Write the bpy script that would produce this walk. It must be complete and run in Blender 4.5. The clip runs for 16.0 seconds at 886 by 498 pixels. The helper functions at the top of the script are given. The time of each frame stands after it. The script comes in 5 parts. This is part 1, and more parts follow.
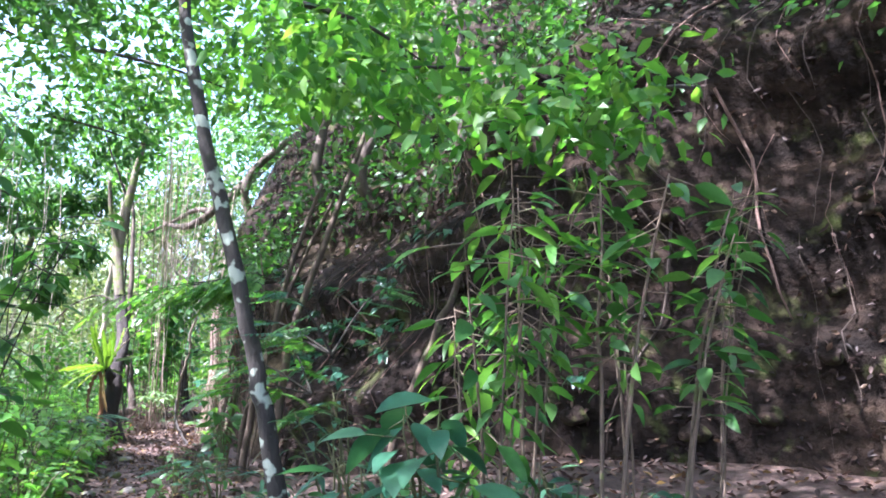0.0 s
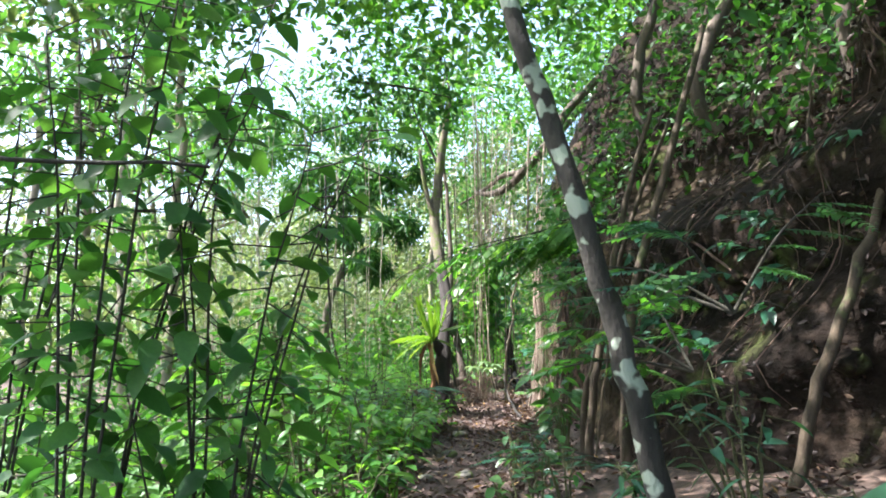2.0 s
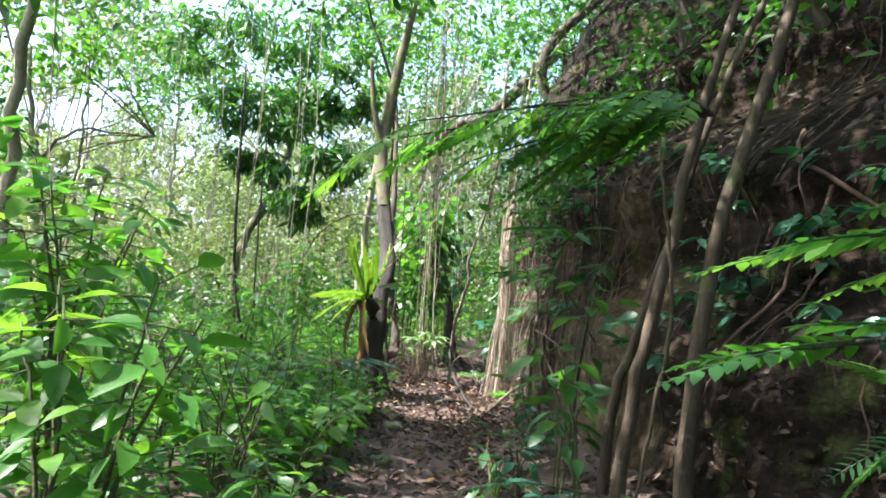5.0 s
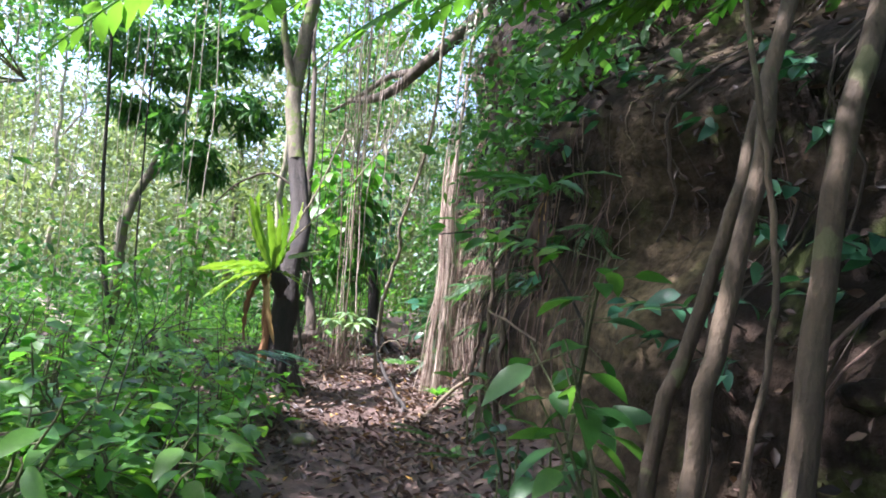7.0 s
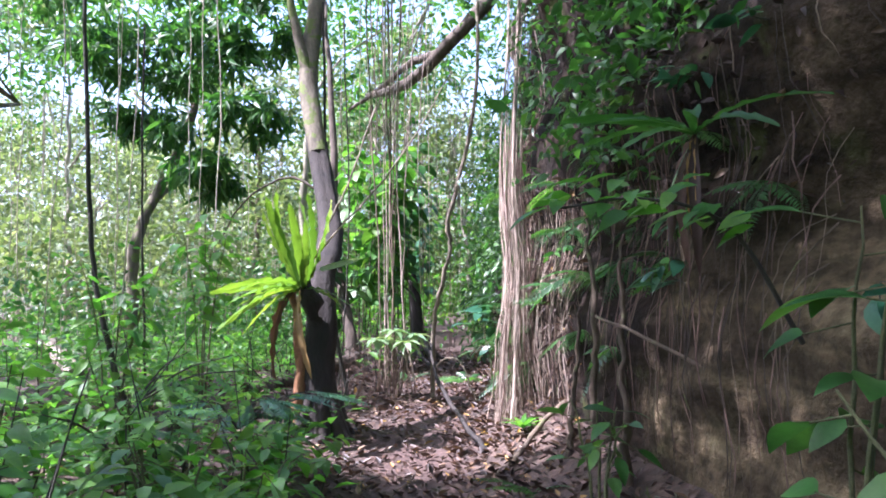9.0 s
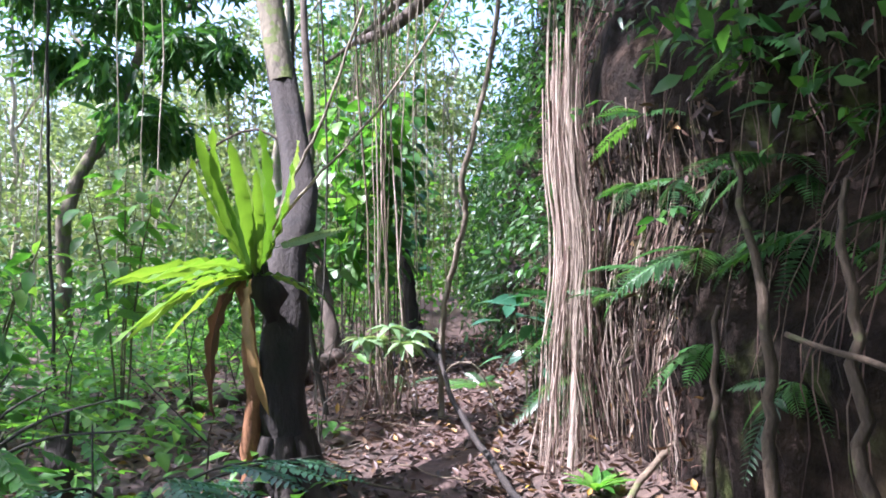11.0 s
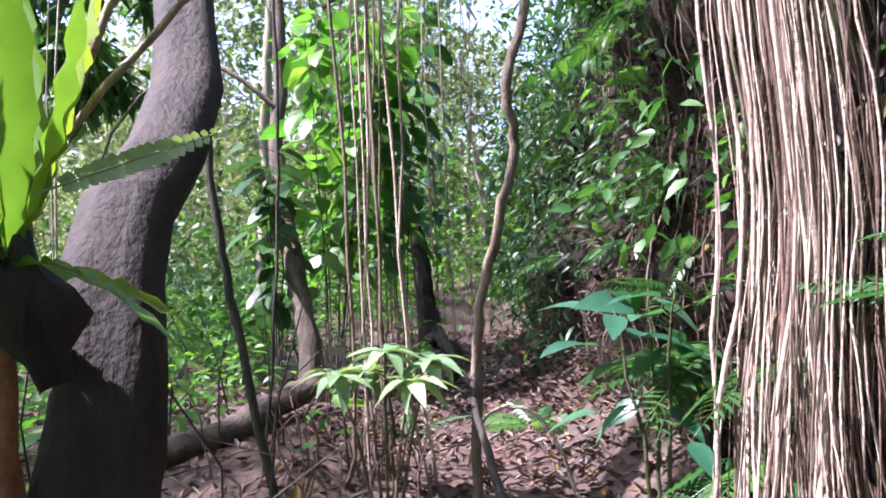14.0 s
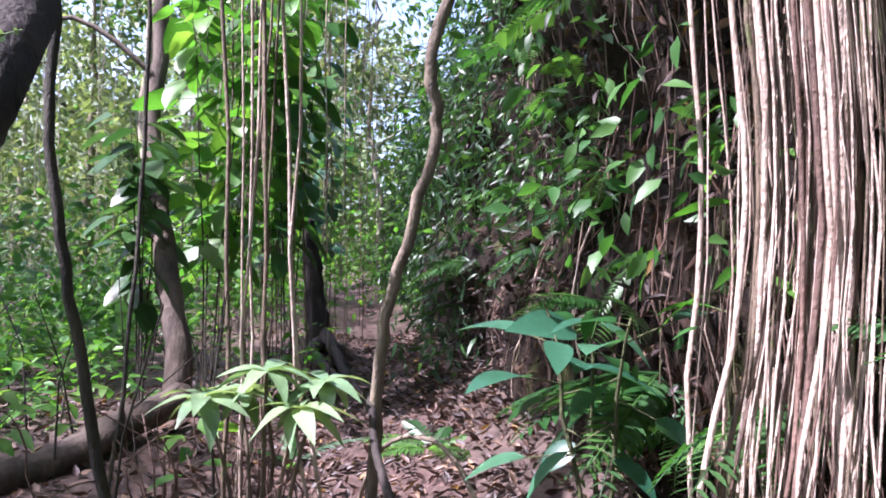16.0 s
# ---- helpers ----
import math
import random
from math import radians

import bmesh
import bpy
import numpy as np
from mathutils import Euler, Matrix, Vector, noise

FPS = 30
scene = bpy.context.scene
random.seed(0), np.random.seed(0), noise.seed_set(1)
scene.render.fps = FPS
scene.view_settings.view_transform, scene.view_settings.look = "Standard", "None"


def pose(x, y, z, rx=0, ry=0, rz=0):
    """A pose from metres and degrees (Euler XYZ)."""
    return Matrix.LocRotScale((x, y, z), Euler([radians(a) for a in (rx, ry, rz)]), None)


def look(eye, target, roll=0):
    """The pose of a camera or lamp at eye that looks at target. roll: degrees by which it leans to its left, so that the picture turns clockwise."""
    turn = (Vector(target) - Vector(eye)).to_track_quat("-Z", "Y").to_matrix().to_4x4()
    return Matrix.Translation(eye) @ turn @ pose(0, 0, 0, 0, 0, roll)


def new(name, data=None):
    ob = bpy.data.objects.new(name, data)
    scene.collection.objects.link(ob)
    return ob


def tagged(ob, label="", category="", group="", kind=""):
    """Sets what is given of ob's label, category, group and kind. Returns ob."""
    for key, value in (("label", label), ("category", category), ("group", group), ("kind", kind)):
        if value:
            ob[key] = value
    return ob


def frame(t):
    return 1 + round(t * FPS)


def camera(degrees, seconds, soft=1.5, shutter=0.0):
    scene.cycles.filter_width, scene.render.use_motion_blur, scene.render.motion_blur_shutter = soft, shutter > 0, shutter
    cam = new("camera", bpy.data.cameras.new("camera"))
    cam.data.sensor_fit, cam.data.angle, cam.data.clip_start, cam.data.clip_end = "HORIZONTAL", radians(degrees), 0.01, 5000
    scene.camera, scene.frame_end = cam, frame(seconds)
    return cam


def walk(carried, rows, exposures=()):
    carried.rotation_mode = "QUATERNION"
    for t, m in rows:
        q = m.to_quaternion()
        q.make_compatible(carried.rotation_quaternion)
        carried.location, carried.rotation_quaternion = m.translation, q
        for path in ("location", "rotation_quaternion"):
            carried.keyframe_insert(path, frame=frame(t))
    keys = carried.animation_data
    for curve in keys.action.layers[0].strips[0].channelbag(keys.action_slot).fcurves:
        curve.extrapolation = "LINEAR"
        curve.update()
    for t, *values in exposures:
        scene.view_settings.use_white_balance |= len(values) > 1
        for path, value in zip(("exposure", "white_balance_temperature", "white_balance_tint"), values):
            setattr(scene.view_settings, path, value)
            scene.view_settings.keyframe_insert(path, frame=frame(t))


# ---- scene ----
cam = camera(62.0, 16.0, soft=1.8)
PATH = [
    (0, (1.646, -1.806, 1.344), (2.245, 0.064, 1.723), 0.4),
    (0.5, (1.601, -1.005, 1.392), (1.987, 0.923, 1.755), 1.3),
    (1, (1.569, -0.56, 1.406), (1.733, 1.405, 1.741), 1.4),
    (1.5, (1.592, -0.157, 1.429), (1.511, 1.817, 1.735), 0.6),
    (2, (1.534, 0.172, 1.427), (1.324, 2.14, 1.714), -0.7),
    (2.5, (1.455, 0.694, 1.453), (1.258, 2.666, 1.723), -0.2),
    (3, (1.462, 1.178, 1.469), (1.292, 3.156, 1.711), 0.6),
    (3.2, (1.472, 1.442, 1.497), (1.307, 3.421, 1.737), 0.5),
    (5.3, (0.886, 4.083, 1.295), (0.891, 6.071, 1.519), 5.3),
    (5.5, (0.859, 4.324, 1.312), (0.905, 6.311, 1.537), 5.0),
    (6, (0.845, 4.965, 1.355), (0.989, 6.948, 1.572), 4.4),
    (6.5, (0.898, 5.592, 1.384), (1.095, 7.573, 1.581), 4.2),
    (7, (0.89, 5.998, 1.377), (1.083, 7.98, 1.552), 4.4),
    (7.5, (0.721, 6.547, 1.408), (0.904, 8.533, 1.561), 3.8),
    (8, (0.674, 6.918, 1.431), (0.837, 8.906, 1.584), 2.2),
    (8.5, (0.709, 7.397, 1.479), (0.854, 9.384, 1.655), -0.0),
    (9, (0.661, 7.875, 1.472), (0.782, 9.863, 1.648), -0.6),
    (9.2, (0.617, 8.15, 1.476), (0.734, 10.139, 1.649), -0.8),
    (11.3, (0.531, 10.76, 1.656), (0.713, 12.751, 1.733), -0.5),
    (11.5, (0.563, 11.01, 1.634), (0.754, 13.0, 1.694), 0.1),
    (12, (0.682, 11.601, 1.584), (0.884, 13.591, 1.62), 1.2),
    (12.5, (0.681, 12.069, 1.613), (0.876, 14.06, 1.624), 0.1),
    (13, (0.617, 12.594, 1.664), (0.743, 14.59, 1.691), -1.7),
    (13.5, (0.679, 13.005, 1.677), (0.722, 15.004, 1.744), -3.2),
    (14, (0.708, 13.441, 1.68), (0.826, 15.437, 1.744), -2.2),
    (14.5, (0.736, 13.825, 1.667), (0.98, 15.808, 1.744), -0.5),
    (15, (0.692, 14.04, 1.711), (1.051, 16.006, 1.778), 0.3),
    (15.5, (0.698, 14.08, 1.711), (1.092, 16.04, 1.775), 0.6),
    (16, (0.693, 14.089, 1.717), (1.105, 16.045, 1.774), 0.5),
]
walk(cam, [(t, look(eye, target, roll)) for t, eye, target, roll in PATH],
     exposures=[(0, 2.88, 5500, 28), (3, 2.22, 6200, 8), (6, 2.35, 5950, 16), (9, 2.32, 5500, 30), (12, 2.22, 5600, 26), (14, 2.18, 5700, 34), (16, 2.0, 5650, 36)])

# ---- sky and sun ----
SUN_EL, SUN_AZ = 56.0, -98.0  # azimuth from +y towards +x
world = bpy.data.worlds.new("sky")
scene.world = world
world.use_nodes = True
wn = world.node_tree.nodes
sky = wn.new("ShaderNodeTexSky")
sky.sky_type, sky.sun_disc = "NISHITA", False
sky.sun_elevation, sky.sun_rotation = radians(SUN_EL), radians(SUN_AZ)
sky.dust_density, sky.air_density = 4.0, 1.0
wn["Background"].inputs["Strength"].default_value = 0.15
world.node_tree.links.new(sky.outputs[0], wn["Background"].inputs["Color"])
SUN_DIR = Vector((math.sin(radians(SUN_AZ)) * math.cos(radians(SUN_EL)), math.cos(radians(SUN_AZ)) * math.cos(radians(SUN_EL)), math.sin(radians(SUN_EL))))
sun = new("sun", bpy.data.lights.new("sun", "SUN"))
sun.data.energy, sun.data.angle, sun.data.color = 5.0, radians(0.6), (1.0, 0.95, 0.86)
sun.matrix_world = look(tuple(SUN_DIR * 60), (0, 0, 0))


# ---- materials ----
def nodes_of(name):
    m = bpy.data.materials.new(name)
    m.use_nodes = True
    nt = m.node_tree
    return m, nt, nt.nodes["Principled BSDF"], nt.nodes["Material Output"]


def ramp(nt, fac, stops):
    r = nt.nodes.new("ShaderNodeValToRGB")
    els = r.color_ramp.elements
    while len(els) < len(stops):
        els.new(0.5)
    for e, (p, c) in zip(els, stops):
        e.position, e.color = p, (*c, 1)
    nt.links.new(fac, r.inputs[0])
    return r.outputs[0]


def noise_tex(nt, scale, detail=4.0, stretch=None, kind="noise", rough=0.6):
    co = nt.nodes.new("ShaderNodeTexCoord")
    mp = nt.nodes.new("ShaderNodeMapping")
    if stretch:
        mp.inputs["Scale"].default_value = stretch
    nt.links.new(co.outputs["Object"], mp.inputs[0])
    if kind == "voronoi":
        n = nt.nodes.new("ShaderNodeTexVoronoi")
        n.inputs["Scale"].default_value = scale
        nt.links.new(mp.outputs[0], n.inputs["Vector"])
        return n
    n = nt.nodes.new("ShaderNodeTexNoise")
    n.inputs["Scale"].default_value, n.inputs["Detail"].default_value = scale, detail
    n.inputs["Roughness"].default_value = rough
    nt.links.new(mp.outputs[0], n.inputs["Vector"])
    return n


def bump(nt, bsdf, height, strength=0.5, distance=0.02):
    b = nt.nodes.new("ShaderNodeBump")
    b.inputs["Strength"].default_value, b.inputs["Distance"].default_value = strength, distance
    nt.links.new(height, b.inputs["Height"])
    nt.links.new(b.outputs[0], bsdf.inputs["Normal"])


def mix_col(nt, fac, a, b, mode="MIX"):
    m = nt.nodes.new("ShaderNodeMix")
    m.data_type, m.blend_type = "RGBA", mode
    for sock, v in ((m.inputs[0], fac), (m.inputs[6], a), (m.inputs[7], b)):
        if isinstance(v, (int, float)):
            sock.default_value = v
        elif isinstance(v, tuple):
            sock.default_value = (*v, 1)
        else:
            nt.links.new(v, sock)
    return m.outputs[2]


def leaf_material(name, stops, trans=0.45, rough=0.42, joined=False, glow=1.6):
    """Leaf: glossy skin, light shining through; shade varies from leaf to leaf and along the blade."""
    m, nt, bsdf, out = nodes_of(name)
    if joined:
        rnd = nt.nodes.new("ShaderNodeNewGeometry").outputs["Random Per Island"]
    else:
        rnd = nt.nodes.new("ShaderNodeObjectInfo").outputs["Random"]
    col = ramp(nt, rnd, stops)
    n = noise_tex(nt, 9.0, 3.0)
    col = mix_col(nt, 0.35, col, ramp(nt, n.outputs[0], [(0.3, (0.55, 0.6, 0.5)), (0.7, (1.25, 1.2, 1.1))]), "MULTIPLY")
    nt.links.new(col, bsdf.inputs["Base Color"])
    bsdf.inputs["Roughness"].default_value = rough
    bsdf.inputs["Specular IOR Level"].default_value = 0.5
    tr = nt.nodes.new("ShaderNodeBsdfTranslucent")
    nt.links.new(mix_col(nt, 1.0, col, (glow, glow * 1.0, glow * 0.45), "MULTIPLY"), tr.inputs[0])
    mx = nt.nodes.new("ShaderNodeMixShader")
    mx.inputs[0].default_value = trans
    nt.links.new(bsdf.outputs[0], mx.inputs[1])
    nt.links.new(tr.outputs[0], mx.inputs[2])
    nt.links.new(mx.outputs[0], out.inputs[0])
    return m


def bark_material(name, dark, light, scale=6.0, patch=None, patch_amount=0.6, rough=0.85):
    m, nt, bsdf, out = nodes_of(name)
    n = noise_tex(nt, scale, 6.0, (1, 1, 0.22))
    col = ramp(nt, n.outputs[0], [(0.3, dark), (0.7, light)])
    n2 = noise_tex(nt, scale * 6, 4.0, (1, 1, 0.5))
    col = mix_col(nt, 0.5, col, ramp(nt, n2.outputs[0], [(0.3, (0.55, 0.55, 0.55)), (0.7, (1.3, 1.3, 1.3))]), "MULTIPLY")
    if patch:
        p = noise_tex(nt, 5.0, 2.5)
        pf = ramp(nt, p.outputs[0], [(patch_amount, (0, 0, 0)), (patch_amount + 0.04, (1, 1, 1))])
        col = mix_col(nt, pf, col, patch)
    nt.links.new(col, bsdf.inputs["Base Color"])
    bsdf.inputs["Roughness"].default_value = rough
    bump(nt, bsdf, n2.outputs[0], 0.7, 0.02)
    return m


G_BRIGHT = [(0.0, (0.042, 0.15, 0.022)), (0.5, (0.068, 0.2, 0.03)), (1.0, (0.125, 0.26, 0.042))]
# Greyer, paler greens: haze over distance put into the leaf colour
G_FAR_HAZE = [(0.0, (0.085, 0.14, 0.065)), (0.5, (0.145, 0.21, 0.10)), (1.0, (0.23, 0.29, 0.16))]
G_MID = [(0.0, (0.024, 0.09, 0.022)), (0.5, (0.04, 0.13, 0.03)), (1.0, (0.075, 0.18, 0.04))]
G_DARK = [(0.0, (0.018, 0.058, 0.022)), (0.6, (0.032, 0.085, 0.03)), (1.0, (0.05, 0.12, 0.036))]
G_BLUE = [(0.0, (0.02, 0.085, 0.05)), (0.6, (0.035, 0.12, 0.07)), (1.0, (0.06, 0.16, 0.085))]
BROWN = [(0.0, (0.022, 0.011, 0.008)), (0.45, (0.062, 0.031, 0.023)), (0.8, (0.12, 0.066, 0.047)), (0.96, (0.22, 0.135, 0.075)), (1.0, (0.42, 0.24, 0.04))]
M_LEAF = leaf_material("leaf_mid", G_MID)
M_LEAF_B = leaf_material("leaf_bright", G_BRIGHT, 0.5)
M_LEAF_D = leaf_material("leaf_dark", G_DARK, 0.35, 0.36)
M_LEAF_BL = leaf_material("leaf_blue_green", G_BLUE, 0.3, 0.34)
M_CLOUD = leaf_material("foliage_mid", G_MID, 0.45, 0.42, True)
M_CLOUD_B = leaf_material("foliage_bright", G_BRIGHT, 0.5, 0.45, True)
M_FAR_HAZE = leaf_material("foliage_far_haze", G_FAR_HAZE, 0.4, 0.5, True, 1.25)
M_STRAP = leaf_material("fern_strap", [(0.0, (0.085, 0.19, 0.022)), (0.6, (0.13, 0.24, 0.03)), (1.0, (0.2, 0.29, 0.04))], 0.42, 0.36, False, 1.35)
M_CLOUD_D = leaf_material("foliage_dark", G_DARK, 0.38, 0.38, True)
# Pale green; on the rosette it stands in for white highlights on dark leaves
M_PALE = leaf_material("leaf_pale", [(0.0, (0.13, 0.23, 0.12)), (1.0, (0.23, 0.33, 0.18))], 0.25, 0.28)
M_YELLOW = leaf_material("leaf_yellow", [(0.0, (0.45, 0.28, 0.02)), (1.0, (0.55, 0.38, 0.04))], 0.3, 0.5)
M_DEAD = leaf_material("dead_leaf", BROWN, 0.12, 0.55, False, 1.0)
# Litter colours halved: the bank's shade is put into its dead leaves
M_DEAD_SHADED = leaf_material("shaded_dead_leaves", [(p, tuple(0.5 * v for v in c)) for p, c in BROWN[:4]], 0.05, 0.6, True, 1.0)
M_DEAD_J = leaf_material("dead_leaves", [(p, tuple(0.78 * v for v in c)) for p, c in BROWN], 0.12, 0.55, True, 1.0)
M_BARK = bark_material("bark_brown", (0.035, 0.025, 0.018), (0.13, 0.10, 0.075))
M_BARK_DARK = bark_material("bark_dark", (0.008, 0.006, 0.005), (0.034, 0.025, 0.02))
M_FIG = bark_material("fig_bark", (0.032, 0.022, 0.013), (0.11, 0.078, 0.048), 8.0, (0.09, 0.09, 0.04), 0.6)
M_BARK_LICHEN = bark_material("bark_lichen", (0.016, 0.014, 0.012), (0.06, 0.052, 0.042), 7.0, (0.34, 0.39, 0.31), 0.575)
M_BARK_MOSS = bark_material("bark_moss", (0.06, 0.05, 0.035), (0.21, 0.18, 0.12), 5.0, (0.10, 0.13, 0.03), 0.52)
M_STEM = bark_material("stem_green", (0.04, 0.045, 0.015), (0.10, 0.11, 0.04), 14.0)
M_STEM_D = bark_material("stem_dark", (0.015, 0.014, 0.01), (0.05, 0.045, 0.03), 14.0)
M_ROOT = bark_material("root_brown", (0.05, 0.028, 0.02), (0.2, 0.125, 0.095), 10.0)
M_ROOT_DARK = bark_material("root_dark", (0.02, 0.014, 0.01), (0.085, 0.062, 0.045), 10.0)
M_BARK_PALE = bark_material("bark_pale", (0.16, 0.14, 0.10), (0.42, 0.38, 0.29), 4.0, (0.2, 0.24, 0.1), 0.6)
M_ROOT_PALE = bark_material("root_pale", (0.27, 0.2, 0.15), (0.56, 0.46, 0.38), 12.0)
M_ROOT_TAN = bark_material("root_tan", (0.06, 0.044, 0.03), (0.2, 0.15, 0.10), 9.0, (0.10, 0.11, 0.04), 0.6)
M_VINE = bark_material("vine_bark", (0.08, 0.06, 0.042), (0.30, 0.25, 0.18), 12.0)
M_ORANGE = bark_material("rotten_wood", (0.10, 0.04, 0.02), (0.32, 0.15, 0.06), 9.0)
M_STONE = bark_material("mossy_stone", (0.07, 0.065, 0.055), (0.18, 0.165, 0.14), 3.0, (0.10, 0.12, 0.035), 0.5)


def soil_material():
    m, nt, bsdf, out = nodes_of("forest_soil")
    big, fine = noise_tex(nt, 0.9, 5.0), noise_tex(nt, 16.0, 6.0)
    lit = noise_tex(nt, 22.0, 2.0, None, "voronoi")
    earth = ramp(nt, fine.outputs[0], [(0.3, (0.025, 0.016, 0.012)), (0.7, (0.08, 0.052, 0.04))])
    litter = ramp(nt, lit.outputs["Color"], [(0.1, (0.025, 0.015, 0.011)), (0.5, (0.075, 0.045, 0.033)), (0.9, (0.14, 0.09, 0.065))])
    col = mix_col(nt, ramp(nt, big.outputs[0], [(0.38, (0, 0, 0)), (0.6, (1, 1, 1))]), earth, litter)
    at = nt.nodes.new("ShaderNodeAttribute")
    at.attribute_name = "trodden"
    mud = ramp(nt, fine.outputs[0], [(0.25, (0.035, 0.019, 0.015)), (0.75, (0.10, 0.06, 0.048))])
    col = mix_col(nt, at.outputs["Fac"], col, mud)
    nt.links.new(col, bsdf.inputs["Base Color"])
    bsdf.inputs["Roughness"].default_value = 0.8
    bump(nt, bsdf, fine.outputs[0], 0.9, 0.03)
    return m


def bank_material():
    m, nt, bsdf, out = nodes_of("bank_earth")
    lay = noise_tex(nt, 1.6, 7.0, (0.5, 0.5, 2.2))
    fine = noise_tex(nt, 13.0, 7.0)
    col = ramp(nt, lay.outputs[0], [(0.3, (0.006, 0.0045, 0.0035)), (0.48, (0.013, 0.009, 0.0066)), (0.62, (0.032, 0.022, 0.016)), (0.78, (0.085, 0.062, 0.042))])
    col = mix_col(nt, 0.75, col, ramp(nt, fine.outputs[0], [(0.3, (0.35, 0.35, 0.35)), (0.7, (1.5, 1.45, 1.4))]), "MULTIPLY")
    moss = noise_tex(nt, 2.3, 4.0)
    col = mix_col(nt, ramp(nt, moss.outputs[0], [(0.58, (0, 0, 0)), (0.7, (0.7, 0.7, 0.7))]), col, (0.07, 0.085, 0.025))
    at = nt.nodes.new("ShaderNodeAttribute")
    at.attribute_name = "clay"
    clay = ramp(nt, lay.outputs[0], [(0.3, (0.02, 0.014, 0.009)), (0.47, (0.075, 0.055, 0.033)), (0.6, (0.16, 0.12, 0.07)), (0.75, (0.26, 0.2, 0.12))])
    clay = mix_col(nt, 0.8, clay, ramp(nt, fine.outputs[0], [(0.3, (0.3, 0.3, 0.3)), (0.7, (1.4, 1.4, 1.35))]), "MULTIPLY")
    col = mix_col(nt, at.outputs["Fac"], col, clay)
    nt.links.new(col, bsdf.inputs["Base Color"])
    bsdf.inputs["Roughness"].default_value = 0.95
    bsdf.inputs["Specular IOR Level"].default_value = 0.15
    bump(nt, bsdf, fine.outputs[0], 1.0, 0.06)
    return m


M_SOIL, M_BANK = soil_material(), bank_material()
rng = np.random.default_rng(7)


# ---- shape helpers ----
def lerp(y, ys, vs):
    return float(np.interp(y, ys, vs))


# metres() stretches, shifts and lifts the plan along the trail to fit the camera's view.
WARP_Y = [-12.0, 2.9, 5.5, 8.34, 11.09, 12.68, 15.52, 60.0]
WARP_TO = [-22.9, -2.2, 0.75, 4.6, 9.3, 11.55, 15.53, 78.5]
SHIFT_Y, SHIFT_X = [3, 5.5, 8.3, 11, 12.7, 14, 15.5, 17.3, 20, 30], [0.02, 0.1, 0.18, 0.33, 0.27, 0.16, 0.05, 0.1, 0.1, 0.0]
LIFT_Y, LIFT_Z = [2, 5, 8, 11, 13, 15, 17.3, 22, 30, 60], [0.15, 0.15, 0.03, -0.06, 0.0, 0.06, 0.19, 0.36, 0.75, 1.5]


def metres(p):
    p = np.array(p, float)
    y = p[..., 1]
    return np.stack([p[..., 0] + np.interp(y, SHIFT_Y, SHIFT_X), np.interp(y, WARP_Y, WARP_TO), p[..., 2] + np.interp(y, LIFT_Y, LIFT_Z)], -1)


def fast_mesh(name, v, f, mat, smooth=True):
    v, f = np.asarray(v, np.float32), np.asarray(f, np.int32)
    me = bpy.data.meshes.new(name)
    me.vertices.add(len(v))
    me.vertices.foreach_set("co", v.ravel())
    k = f.shape[1]
    me.loops.add(f.size)
    me.loops.foreach_set("vertex_index", f.ravel())
    me.polygons.add(len(f))
    me.polygons.foreach_set("loop_start", np.arange(0, f.size, k, dtype=np.int32))
    if smooth:
        me.polygons.foreach_set("use_smooth", np.ones(len(f), bool))
    me.update(calc_edges=True)
    me.materials.append(mat)
    return me


def thing(name, at, label, category, group="", turn=0.0, plan=True):
    ob = new(name)
    ob.empty_display_size = 0.1
    ob.matrix_basis = pose(*(metres(at) if plan else at), 0, 0, turn)
    return tagged(ob, label, category, group)


def part(name, me, parent, label="", m=None):
    ob = new(name, me)
    ob.parent = parent
    if m is not None:
        ob.matrix_basis = m
    if label:
        ob["label"] = label
    return ob


def tube(points, radii, sides=7, rough=0.0, cap=True):
    """A round, tapered limb along points."""
    p = np.asarray(points, float)
    r = np.interp(np.linspace(0, 1, len(p)), np.linspace(0, 1, len(radii)), radii)
    d = np.gradient(p, axis=0)
    d /= np.linalg.norm(d, axis=1)[:, None] + 1e-9
    ref = np.array([1.0, 0.13, 0.07]) if abs(d[0][0]) < 0.8 else np.array([0.1, 1.0, 0.2])
    a = np.cross(d, ref)
    a /= np.linalg.norm(a, axis=1)[:, None] + 1e-9
    b = np.cross(d, a)
    ang = np.linspace(0, 2 * np.pi, sides, endpoint=False)
    rr = r[:, None] * (1 + rough * rng.normal(0, 1, (len(p), sides)) * 0.5 + rough * 0.8 * np.sin(ang * 3 + 1.3)[None])
    v = p[:, None] + rr[..., None] * (np.cos(ang)[None, :, None] * a[:, None] + np.sin(ang)[None, :, None] * b[:, None])
    n = len(p)
    i, j = np.meshgrid(np.arange(n - 1), np.arange(sides), indexing="ij")
    f = np.stack([i * sides + j, i * sides + (j + 1) % sides, (i + 1) * sides + (j + 1) % sides, (i + 1) * sides + j], -1).reshape(-1, 4)
    v = v.reshape(-1, 3)
    if cap:
        v = np.vstack([v, p[-1:] + d[-1:] * r[-1] * 0.3])
        top = np.array([[(n - 1) * sides + j, (n - 1) * sides + (j + 1) % sides, len(v) - 1, len(v) - 1] for j in range(sides)])
        tri = top
        f = np.vstack([f, tri])
    return v, f


def tube_mesh(name, v, f, mat):
    me = bpy.data.meshes.new(name)
    me.from_pydata(v.tolist(), [], [tuple(dict.fromkeys(q)) for q in f.tolist()])
    me.polygons.foreach_set("use_smooth", np.ones(len(me.polygons), bool))
    me.materials.append(mat)
    return me


